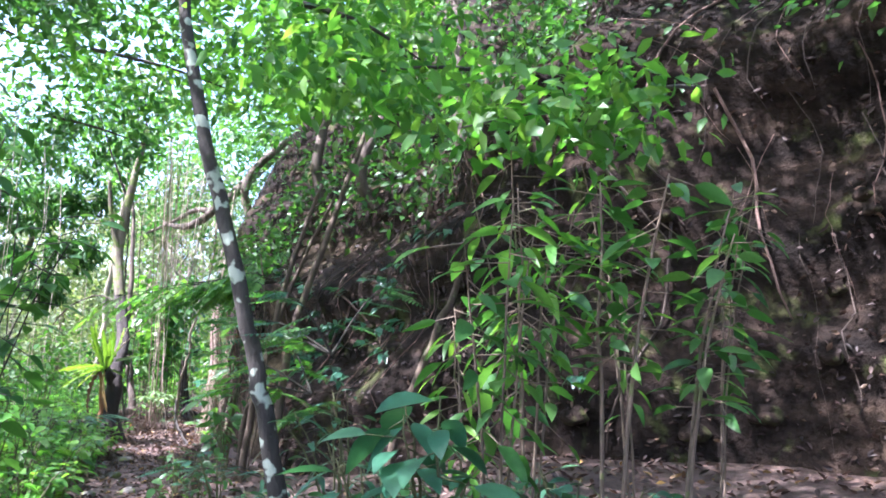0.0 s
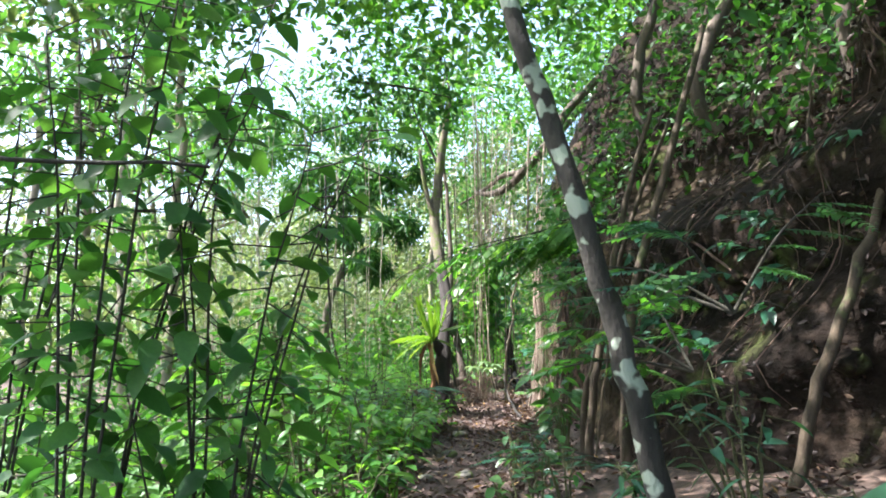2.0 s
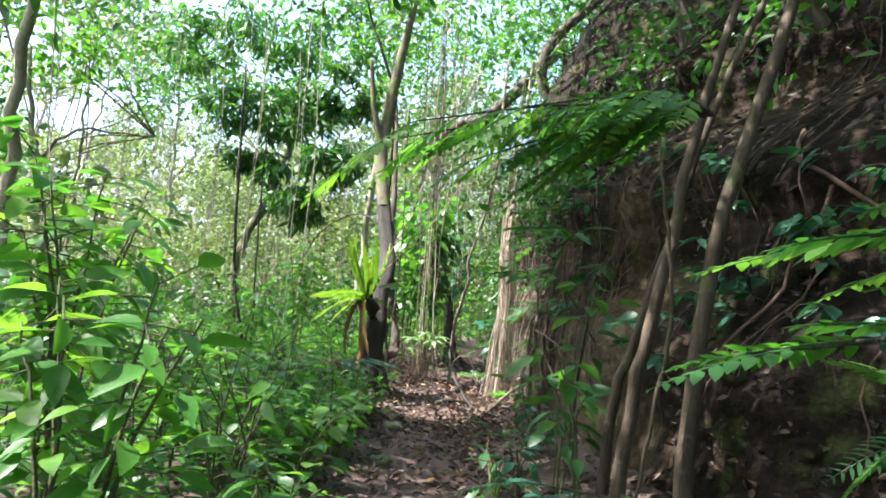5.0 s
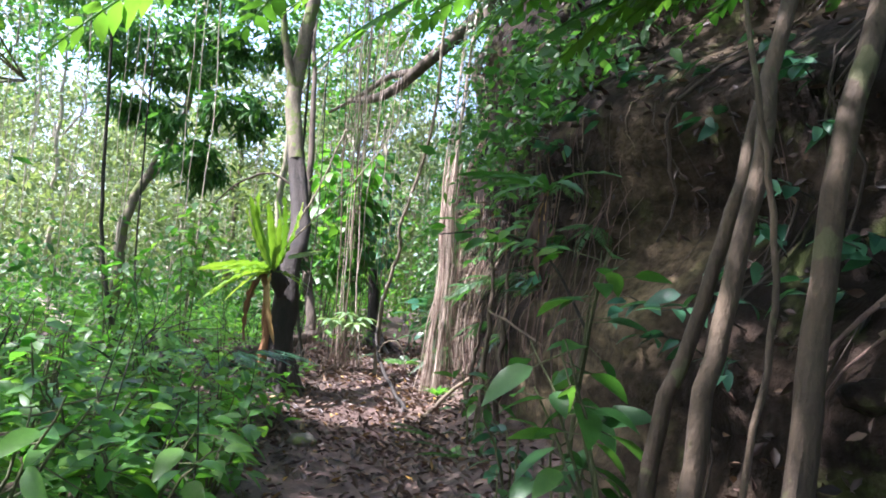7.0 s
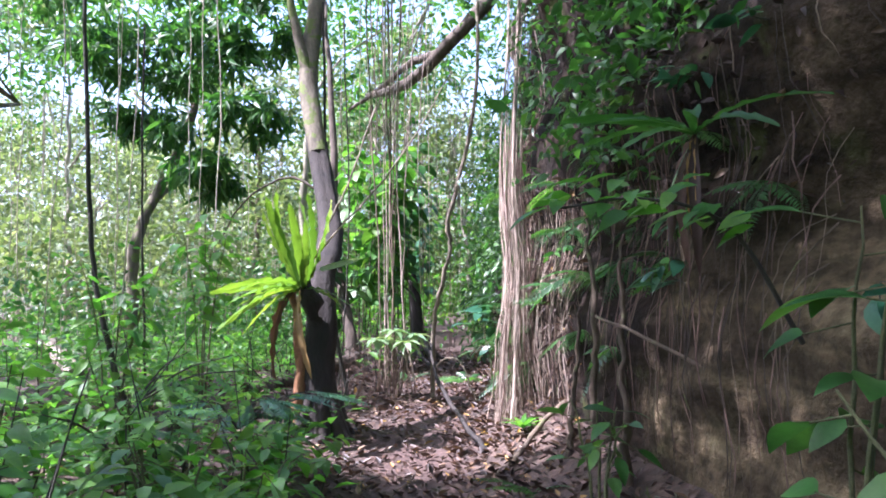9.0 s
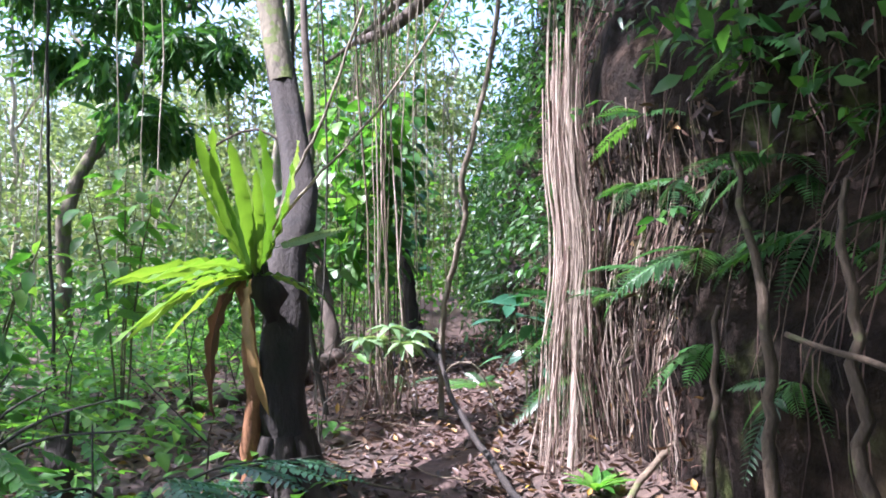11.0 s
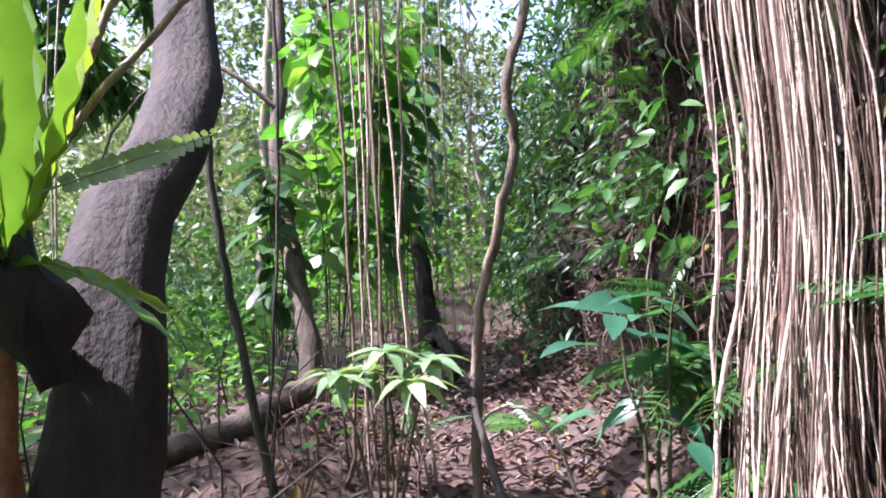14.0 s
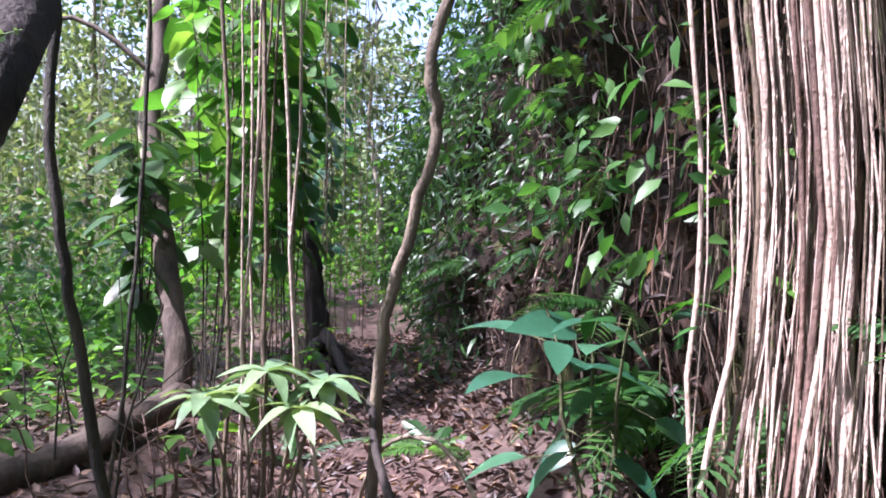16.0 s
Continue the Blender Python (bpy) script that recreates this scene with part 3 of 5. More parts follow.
for k, (fx, fy) in enumerate(far_spots):
    h = rng.uniform(7, 13)
    lean = rng.normal(0, 0.6, 2)
    r = rng.uniform(0.05, 0.12)
    z = ground_z(fx, fy)
    top = (fx + lean[0] * 1.6, fy + lean[1], h)
    cm = M_FAR_HAZE if fy > 22 else [M_CLOUD_B, M_CLOUD, M_FAR_HAZE][k % 3]
    crowns = [(top, (2.3, 2.3, 1.5), 36 if fy < 30 else 56, 18, 0.34, 0.28, OVATE_S, cm, 0.25)]
    crowns.append(((fx + rng.normal(0, 0.7), fy + rng.normal(0, 0.6), rng.uniform(2.6, 5.5)), (1.9, 1.7, 1.6), 12 if fy < 30 else 30, 16, 0.32, 0.26, OVATE_S, cm, 0.3))
    tree("forest_tree", "tall thin pale-barked forest tree with a loose leafy crown", [(fx, fy, z), (fx + lean[0] * 0.3, fy, 2.5), (fx + lean[0] * 0.9, fy + lean[1] * 0.5, h * 0.6), top], [r * 1.5, r, r * 0.8, r * 0.35], [M_BARK_MOSS, M_BARK_PALE, M_BARK_PALE][k % 3],
         limbs=[([(fx + lean[0] * 0.8, fy + lean[1] * 0.4, h * 0.55), (fx + rng.normal(0, 0.9), fy + rng.normal(0, 0.6), h * 0.68), (fx + rng.normal(0, 1.6), fy + rng.normal(0, 1), h * 0.8)], [r * 0.5, r * 0.15])],
         crowns=crowns, sides=7, group="forest trees", rough=0.05, wob=0.04, twigs=3)

# Trees added on the upper slope so their crowns keep light off the bank
for bx, by_, h in [(5.6, 4.0, 9.5), (5.0, 7.5, 9.0), (5.4, 10.5, 9.6), (4.6, 13.2, 9.2), (5.0, 16.5, 9.8), (5.4, 19.0, 10), (7.5, 6, 12), (7.5, 12, 12)]:
    z = bank_point(by_, 5.0)[2]
    sx = bank_point(by_, 5.0)[0]
    tree("slope_shade_tree", "leafy tree added on the upper bank to shade it", [(sx, by_, z - 0.2), (sx - 0.1, by_, z + 1.2), (bx - 0.6, by_ + 0.2, h - 1), (bx - 0.9, by_ + 0.3, h)], [0.12, 0.1, 0.08, 0.03], M_BARK,
         crowns=[((bx - 0.7, by_, h), (2.2, 2.0, 1.0), 60, 24, 0.36, 0.2, OVATE_S, M_CLOUD_B, 0.3)], sides=8, group="slope trees", twigs=5)

# far woods that close the view
p_far, s_far = [], []
for k in range(560):
    a = rng.uniform(-math.pi * 0.75, math.pi * 0.42)
    rad = rng.uniform(42, 70)
    c = np.array([math.sin(a) * rad - 4, math.cos(a) * rad + 8, rng.uniform(0.5, 10.5)])
    n = 110
    p_far.append(c + rng.normal(0, 1, (n, 3)) * (2.6, 2.6, 1.7))
    s_far.append(rng.uniform(0.55, 1.1, n))
p_far, s_far = np.vstack(p_far), np.concatenate(s_far)
p_far[:, 2] = np.maximum(p_far[:, 2], 0.1)
p_far = metres(p_far)
tagged(new("far_woods", cloud("far_woods", p_far, rand_dirs(len(p_far)), s_far, TINY, M_FAR_HAZE)), "woods closing the distance, haze put into pale leaf colour", "woods", kind="stuff")

# high canopy over the trail, thickened for shade, opened over spots to be lit
cc = np.stack([rng.uniform(-13, 10, 950), rng.uniform(-8, 30, 950), rng.uniform(7.5, 13, 950)], 1)
cc = cc[(cc[:, 1] < 15) | (rng.random(950) < 0.95)]
pc = (cc[:, None] + rng.normal(0, 1, (len(cc), 60, 3)) * (0.6, 0.6, 0.3)).reshape(-1, 3)
# Unseen clumps added between sun and ground to keep trail and bank shaded
shade_clumps = np.stack([rng.uniform(-7, 2.5, 230), rng.uniform(3, 14.5, 230), rng.uniform(7.5, 10, 230)], 1)
shade_clumps = np.vstack([shade_clumps, np.stack([rng.uniform(-6, -1.5, 60), rng.uniform(10.5, 15.8, 60), rng.uniform(7.5, 9.5, 60)], 1)])
pc = np.vstack([pc, (shade_clumps[:, None] + rng.normal(0, 1, (290, 60, 3)) * (0.6, 0.6, 0.3)).reshape(-1, 3)])
pc = metres(pc)
pc = pc[~shades_lit_spot(pc)]
tagged(new("canopy", cloud("canopy", pc, rand_dirs(len(pc), -0.2), rng.uniform(0.17, 0.31, len(pc)), OVATE_S, M_CLOUD)), "high leafy canopy with gaps of bright sky, thickened for shade", "canopy", kind="stuff")

# leafy middle storey beyond the trail
cc = np.stack([-2.0 - abs(rng.normal(0, 9, 260)), rng.uniform(26, 42, 260), rng.uniform(1.5, 7, 260)], 1)
pc = (cc[:, None] + rng.normal(0, 1, (len(cc), 55, 3)) * (0.6, 0.6, 0.45)).reshape(-1, 3)
pc = metres(pc)
pc = pc[~shades_lit_spot(pc)]
tagged(new("middle_storey", cloud("middle_storey", pc, rand_dirs(len(pc), -0.25), rng.uniform(0.18, 0.34, len(pc)), OVATE_S, M_FAR_HAZE)), "leaves of the middle storey, haze put into pale colour", "foliage", kind="stuff")


# ---- small plants ----
def plant(name, label, base, height, n, kind, mat, size, lean=(0, 0), stems=1, spread=0.25, start=0.35, category="shrub", group="", stem_mat=None, droop=0.25, whorl=False, radius=0.011):
    """A shrub or sapling: bare stems below, leaves on short stalks above."""
    x, y = base
    z = ground_z(x, y)
    t = thing(name, (x, y, z), label, category, group)
    stalks = []
    for s in range(stems):
        a = rng.uniform(0, 6.28)
        sp = spread * rng.uniform(0.4, 1.0)
        tip = np.array([lean[0] + math.cos(a) * sp * (stems > 1), lean[1] + math.sin(a) * sp * (stems > 1), height * rng.uniform(0.8, 1.0)])
        off = np.array([math.cos(a), math.sin(a), 0]) * 0.04 * (stems > 1)
        line = curve_pts([off - (0, 0, 0.05), off + tip * (0.25, 0.25, 0.4), off + tip * (0.6, 0.6, 0.75), off + tip], 10, 0.006)
        limb("stem", line, [radius, radius * 0.8, radius * 0.35], stem_mat or M_STEM, t, 6)
        m = n // stems
        for k in range(m):
            f = start + (1 - start) * (k + 0.5) / m
            if whorl:
                f = 1 - (1 - f) * 0.35
            q = line[0] + 0
            i = f * (len(line) - 1)
            i0 = min(int(i), len(line) - 2)
            q = line[i0] * (1 - (i - i0)) + line[i0 + 1] * (i - i0)
            az = k * 2.4 + rng.normal(0, 0.4) + a
            d = (math.cos(az), math.sin(az), rng.uniform(-0.5, 0.45) - droop + (0.55 if whorl else 0.2) * f)
            reach = rng.uniform(0.0, 0.2) * (0 if whorl else 1) * min(1, height) + 0.02
            leaf_at(t, kind, mat, Vector(q) + Vector(d).normalized() * reach, d, size * rng.uniform(0.65, 1.15), rng.normal(0, 0.35))
            if reach > 0.04:
                tv, tf = tube([q, q + np.array(Vector(d).normalized()) * (reach + 0.01)], [0.004, 0.003], 4, cap=False)
                stalks.append(tv)
    if stalks:
        quad = np.array([(j, (j + 1) % 4, (j + 1) % 4 + 4, j + 4) for j in range(4)])
        part("leaf_stalk", fast_mesh("leaf_stalk", np.vstack(stalks), (quad[None] + 8 * np.arange(len(stalks))[:, None, None]).reshape(-1, 4), stem_mat or M_STEM), t)["kind"] = "stuff"
    return t


def frond_mesh(length, pairs, width, mat, curl=0.35, leaflet=None, jag=0.0):
    """A fern or pinnate frond along +y, in one mesh: midrib and paired leaflets."""
    vs, fs, n = [], [], 0
    line = np.array([(0, t * length, -curl * length * t * t) for t in np.linspace(0, 1, 10)])
    v, f = tube(line, [0.006, 0.002], 4)
    vs.append(v)
    fs.append(f)
    n += len(v)
    tv, tf = leaflet
    for k in range(pairs):
        t = 0.14 + 0.84 * k / (pairs - 1)
        w = width * math.sin(math.pi * (0.12 + 0.86 * t)) ** 0.8
        for sd in (-1, 1):
            a = radians(68 + 8 * rng.normal()) * sd
            d = np.array([math.sin(a), math.cos(a) + 0.15, -0.18 + rng.normal(0, jag)])
            d /= np.linalg.norm(d)
            x = np.cross(d, [0, 0, 1.0])
            x /= np.linalg.norm(x)
            z = np.cross(x, d)
            o = np.array([0, t * length, -curl * length * t * t])
            vs.append(o + w * (tv[:, :1] * x + tv[:, 1:2] * d + tv[:, 2:] * z))
            fs.append(tf + n)
            n += len(tv)
    me = fast_mesh("frond", np.vstack(vs), np.vstack(fs), mat)
    return me


FERN_LEAFLET = blade(0.13, 3, 0.1, 0.2)
PIN_LEAFLET = blade(0.24, 3, 0.06, 0.12)
FERN_FRONDS = [frond_mesh(0.62, 17, 0.15, M_LEAF, 0.35, FERN_LEAFLET), frond_mesh(0.5, 15, 0.12, M_LEAF, 0.55, FERN_LEAFLET), frond_mesh(0.7, 18, 0.14, M_LEAF_D, 0.45, FERN_LEAFLET)]
PIN_FRONDS = [frond_mesh(0.62, 11, 0.115, M_LEAF_B, 0.15, PIN_LEAFLET, 0.1), frond_mesh(0.5, 9, 0.11, M_LEAF, 0.18, PIN_LEAFLET, 0.1), frond_mesh(0.6, 12, 0.09, M_LEAF_BL, 0.15, PIN_LEAFLET, 0.08)]


def fern(at, n, size, label="green fern with arching feathered fronds", az=None, spread=2.2, lift=0.35, fronds=FERN_FRONDS, group="ferns"):
    t = thing("fern", at, label, "fern", group)
    for k in range(n):
        a = (az if az is not None else 0) + (k / max(1, n - 1) - 0.5) * (spread if az is not None else 6.0) + rng.normal(0, 0.15)
        d = (math.cos(a), math.sin(a), lift + rng.normal(0, 0.2))
        part("frond", fronds[k % len(fronds)], t, "", frame_of(d, rng.normal(0, 0.25)) @ Matrix.Scale(size * rng.uniform(0.75, 1.15), 4))
    return t


def spray(base, ends, fronds, label, radius=0.012, per=5, size=1.0, stem_mat=None, dip=-0.05):
    """A branch of pinnate leaves reaching out from base to ends."""
    t = thing("pinnate_branch", base, label, "branch", "pinnate branches")
    b = np.array(base)
    for e in ends:
        e = np.array(e) - b
        line = curve_pts([(0, 0, 0), e * (0.5, 0.5, 0.5) + (0, 0, 0.08), e], 8)
        limb("twig", line, [radius, 0.004], stem_mat or M_STEM_D, t, 5)
        ax = math.atan2(e[1], e[0])
        for k in range(per):
            f = 0.3 + 0.7 * k / max(1, per - 1)
            q = line[min(7, int(f * 7))]
            a = ax + (0.95 if k % 2 else -0.95) * (1.1 - 0.8 * f) + rng.normal(0, 0.15)
            part("frond", fronds[k % len(fronds)], t, "", Matrix.Translation(q) @ frame_of((math.cos(a), math.sin(a), rng.normal(dip, 0.1)), rng.normal(0, 0.2)) @ Matrix.Scale(size * rng.uniform(0.75, 1.1), 4))
    return t


# the big nest fern on the broken tree
nest = thing("birds_nest_fern", (-0.29, 15.36, 1.71), "large bright bird's-nest fern growing on a trunk", "fern", plan=False)
STRAPS = [fast_mesh("strap", *blade(0.05 + 0.005 * k, 16, 0.24, [0.12, 0.35, 0.95, 1.25][k], 0.018, "strap"), M_STRAP) for k in range(4)]
STRAP_LOW = [fast_mesh("strap", *blade(0.085, 16, 0.3, 0.9 + 0.4 * k, 0.04, "strap"), M_STRAP) for k in range(2)]
STRAP_NARROW = fast_mesh("strap", *blade(0.05, 14, 0.25, 0.45, 0.012, "strap"), M_LEAF)
STRAP_DEAD = fast_mesh("strap", *blade(0.05, 14, 0.5, 0.7, 0.03, "strap"), M_DEAD)
STRAP_WHITE = frond_mesh(1.0, 20, 0.07, M_PALE, 0.15, blade(0.5, 3, 0.1, 0.15))
for k in range(12):
    a = k * 2.4
    part("frond", STRAPS[k % 2], nest, "", frame_of((math.cos(a) * 0.55 - 0.1, math.sin(a) * 0.5 - 0.12, 1.0), rng.normal(0, 0.4), (math.cos(a), math.sin(a), 0.3)) @ Matrix.Scale(rng.uniform(0.68, 1.0), 4))
for k in range(13):
    a = 2.0 + 0.19 * k if k < 11 else [-0.3, 0.2][k - 11]
    part("frond", STRAP_LOW[k % 2], nest, "", frame_of((math.cos(a), math.sin(a), rng.uniform(0.2, 1.1)), rng.normal(0, 0.5)) @ Matrix.Scale(rng.uniform(0.45, 0.75) * (0.6 if k > 10 else 1), 4))
for a in (2.7, 3.2, 4.6):
    part("dead_frond", STRAP_DEAD, nest, "hanging brown dead frond", Matrix.Translation((math.cos(a) * 0.12, math.sin(a) * 0.12, 0)) @ frame_of((math.cos(a) * 0.5, math.sin(a) * 0.5, -0.55), 0.3) @ Matrix.Scale(0.72, 4))
part("pale_frond", STRAP_WHITE, nest, "pale scaly frond", Matrix.Translation((0.1, -0.05, 0.2)) @ frame_of((1.0, -0.1, 0.3), -1.2) @ Matrix.Scale(0.55, 4))
part("root_ball", tube_mesh("root_ball", *tube(curve_pts([(0.1, 0.08, -0.28), (0.05, 0.04, -0.1), (0, 0, 0.1)], 6), [0.03, 0.085, 0.04], 11, 0.7), M_BARK_DARK), nest, "matted brown root ball")

# nest fern on the bank's edge
nest2 = thing("birds_nest_fern", (1.98, 12.75, 2.42), "bird's-nest fern with hanging dead fronds on the bank", "fern")
for k in range(9):
    a = 1.7 + k * 0.42
    part("frond", STRAP_NARROW, nest2, "", frame_of((math.cos(a), math.sin(a), rng.uniform(0.1, 0.8)), rng.normal(0, 0.4)) @ Matrix.Scale(rng.uniform(0.5, 0.8), 4))
for k in range(10):
    a = 2.2 + k * 0.22
    part("dead_frond", STRAP_DEAD if k != 4 else STRAP_WHITE, nest2, "hanging brown dead frond", frame_of((math.cos(a) * 0.5, math.sin(a) * 0.5, -0.8), rng.normal(0, 0.5)) @ Matrix.Scale(rng.uniform(0.4, 0.62), 4))

# glossy rosette plant in the light, under its bundle of hanging roots
DROOPY = blade(0.19, 6, 0.14, 0.6)
rosette = thing("rosette_shrub", (0.5, 16.9, ground_z(0.5, 16.9) + 0.15), "low shrub with whorls of large glossy leaves, highlights put into pale colour", "shrub")
for k, (ox, oy, oz) in enumerate([(-0.25, -0.05, 0.62), (0.02, 0.0, 0.72), (0.28, 0.05, 0.66), (0.16, -0.15, 0.58), (-0.1, 0.2, 0.6)]):
    limb("stem", curve_pts([(ox * 0.3, oy * 0.3, -0.1), (ox * 0.6, oy * 0.6, oz * 0.5), (ox, oy, oz)], 8), [0.012, 0.007], M_ROOT_TAN, rosette, 6)
    for j in range(12):
        a = j * 2.4 + k
        d = (math.cos(a), math.sin(a), 0.55 - 0.07 * j)
        leaf_at(rosette, DROOPY, M_PALE, (ox, oy, oz), d, rng.uniform(0.17, 0.26), rng.normal(0, 0.2))
brom = thing("bromeliad", (1.72, 15.0, ground_z(1.72, 15.0)), "small bright green rosette at the bank's foot", "plant")
for k in range(12):
    a = k * 2.4
    leaf_at(brom, LANCE, M_LEAF_B, (0, 0, 0.06), (math.cos(a), math.sin(a), 0.5 + 0.05 * k), rng.uniform(0.2, 0.3))

# plants between the trail and the bank
rp = dict(category="shrub", group="saplings by the bank")
plant("sapling", "thin sapling with bright drooping leaves before the bank", (3.0, 6.35), 2.2, 66, OVATE, M_LEAF, 0.22, (-0.1, -0.3), 3, 0.25, 0.35, stem_mat=M_ROOT_TAN, radius=0.009, droop=0.5, **rp)
plant("sapling", "thin sapling with bright drooping leaves before the bank", (3.3, 6.6), 2.4, 50, LANCE, M_LEAF_B, 0.22, (-0.2, -0.4), 2, 0.3, 0.5, stem_mat=M_ROOT_TAN, radius=0.01, droop=0.5, **rp)
plant("sapling", "sapling with pale green leaves on bare stem", (3.6, 6.3), 2.4, 60, OVATE, M_LEAF, 0.2, (0.0, -0.3), 2, 0.35, 0.45, stem_mat=M_ROOT_TAN, radius=0.014, **rp)
plant("sapling", "sapling with pale green leaves on bare stem", (4.1, 6.4), 2.3, 50, OVATE, M_LEAF, 0.2, (0.05, -0.2), 2, 0.3, 0.4, stem_mat=M_ROOT_TAN, radius=0.014, **rp)
plant("shrub", "low shrub with large blue-green drooping leaves", (2.66, 6.3), 1.25, 34, BROAD, M_LEAF_BL, 0.3, (-0.05, -0.15), 3, 0.2, 0.4, droop=0.45, group="broad-leaved shrubs")
plant("shrub", "low shrub with large blue-green drooping leaves", (2.45, 6.75), 0.8, 30, LANCE, M_LEAF_BL, 0.3, (0, 0), 4, 0.25, 0.3, group="broad-leaved shrubs")
plant("shrub", "low shrub with large blue-green drooping leaves", (3.2, 6.2), 0.8, 36, OVATE, M_LEAF_BL, 0.25, (0, 0), 4, 0.3, 0.3, group="broad-leaved shrubs")
plant("shrub", "fresh green shrub with long leaves at a leaning trunk", (1.82, 7.35), 0.55, 20, LANCE, M_PALE, 0.34, (0, 0), 3, 0.15, 0.5, whorl=True, group="broad-leaved shrubs")
plant("shrub", "small green shrub with lance leaves by the bank", (2.55, 8.2), 1.0, 28, LANCE, M_LEAF_BL, 0.22, (-0.1, 0), 4, 0.3, 0.3, group="broad-leaved shrubs")
plant("shrub", "small green shrub with lance leaves by the bank", (2.9, 9.2), 1.1, 26, OVATE, M_LEAF_BL, 0.17, (-0.2, 0), 4, 0.35, 0.3, group="broad-leaved shrubs")
for bx, by_, h in [(1.25, 9.3, 0.6), (1.35, 10.2, 0.55), (1.05, 10.9, 0.6), (1.3, 11.5, 0.55), (1.6, 9.9, 0.7), (1.5, 8.5, 0.5), (1.7, 12.4, 0.5)]:
    plant("seedling", "low green seedling on the leaf litter", (bx, by_), h, 20, OVATE, M_LEAF if h > 0.55 else M_LEAF_BL, 0.17, (-0.1, 0), 4, 0.22, 0.25, group="seedlings")
plant("shrub", "shrub with broad green leaves beside the trail", (1.72, 11.05), 1.25, 26, BROAD, M_LEAF, 0.24, (-0.2, 0.1), 4, 0.35, 0.3, group="broad-leaved shrubs")
plant("shrub", "shrub with broad green leaves beside the trail", (1.75, 11.75), 1.7, 22, BROAD, M_LEAF, 0.24, (0.05, 0.0), 3, 0.22, 0.35, group="broad-leaved shrubs")
plant("shrub", "shrub with large heart-shaped leaves at the bank", (1.62, 11.45), 0.85, 12, HEART, M_LEAF, 0.26, (0, 0), 3, 0.2, 0.5, group="broad-leaved shrubs")
reach = thing("leafy_branch", (2.05, 12.25, 1.55), "thin branch of yellow-green leaves reaching off the bank", "branch")
bl = curve_pts([(0.1, 0.1, -0.2), (-0.25, 0.0, 0.3), (-0.65, -0.05, 0.42), (-1.0, -0.05, 0.38)], 14)
limb("stem", bl, [0.012, 0.005], M_STEM_D, reach, 6)
for k in range(34):
    q = bl[4 + k % 10]
    a = 2.2 + rng.uniform(0, 2.6)
    leaf_at(reach, OVATE, M_LEAF_B, Vector(q) + Vector((rng.normal(0, 0.06), rng.normal(0, 0.09), rng.normal(0.03, 0.04))), (math.cos(a), math.sin(a), rng.uniform(-0.4, 0.15)), rng.uniform(0.14, 0.22), rng.normal(0, 0.3))
plant("shrub", "leafy green shrub at the foot of the bank", (1.7, 13.4), 0.7, 26, OVATE, M_LEAF, 0.2, (0, 0), 4, 0.25, 0.3, group="broad-leaved shrubs")
plant("shrub", "shrub with broad green leaves among ferns", (1.75, 16.3), 1.2, 26, BROAD, M_LEAF_BL, 0.26, (-0.05, -0.1), 3, 0.2, 0.4, group="broad-leaved shrubs")
plant("shrub", "yellow-green narrow leaves growing from the root curtain", (1.95, 16.0), 1.9, 12, LANCE, M_LEAF_B, 0.24, (-0.05, 0), 2, 0.2, 0.45, group="broad-leaved shrubs")

for k, (bx, by_) in enumerate([(2.4, 6.9), (2.9, 6.9), (3.3, 7.2), (3.6, 6.6), (2.2, 6.2), (2.35, 7.6), (2.75, 7.4), (3.9, 5.9), (4.3, 5.7), (2.1, 9.0), (2.3, 9.9)]):
    plant("seedling", "low blue-green seedling before the bank", (bx, by_), rng.uniform(0.3, 0.65), 22, [LANCE, OVATE][k % 2], M_LEAF_BL, 0.2, (0, 0), 4, 0.22, 0.25, group="seedlings")

# left of the trail
lp = dict(group="shrubs left to grow beside the trail")
plant("shrub", "tall shrub with broad dark leaves and bare stems", (0.0, 7.45), 2.75, 150, BROAD, M_LEAF, 0.17, (0.3, -0.05), 6, 0.55, 0.28, stem_mat=M_STEM_D, radius=0.008, droop=0.4, **lp)
plant("shrub", "tall shrub with broad dark leaves and bare stems", (-0.45, 7.25), 3.3, 190, BROAD, M_LEAF, 0.17, (0.25, 0), 6, 0.6, 0.25, stem_mat=M_STEM_D, radius=0.008, droop=0.4, **lp)
plant("shrub", "tall shrub with broad dark leaves and bare stems", (-1.15, 7.5), 3.5, 190, BROAD, M_LEAF, 0.17, (0.1, 0), 6, 0.65, 0.25, stem_mat=M_STEM_D, radius=0.008, droop=0.4, **lp)
plant("shrub", "bright green bush of soft leaves", (-0.62, 8.55), 1.6, 84, OVATE, M_LEAF_B, 0.16, (0, 0), 4, 0.28, 0.25, radius=0.007, **lp)
plant("shrub", "bright green bush of soft leaves", (-0.5, 9.3), 1.4, 100, OVATE, M_LEAF_B, 0.2, (0, 0), 6, 0.4, 0.25, **lp)
plant("shrub", "bright green bush of soft leaves", (-0.85, 9.75), 2.0, 100, BROAD, M_LEAF_B, 0.19, (0, 0), 4, 0.35, 0.3, **lp)
plant("shrub", "bright green bush of soft leaves", (-1.35, 10.1), 2.1, 100, BROAD, M_LEAF_B, 0.2, (0, 0), 4, 0.4, 0.3, **lp)
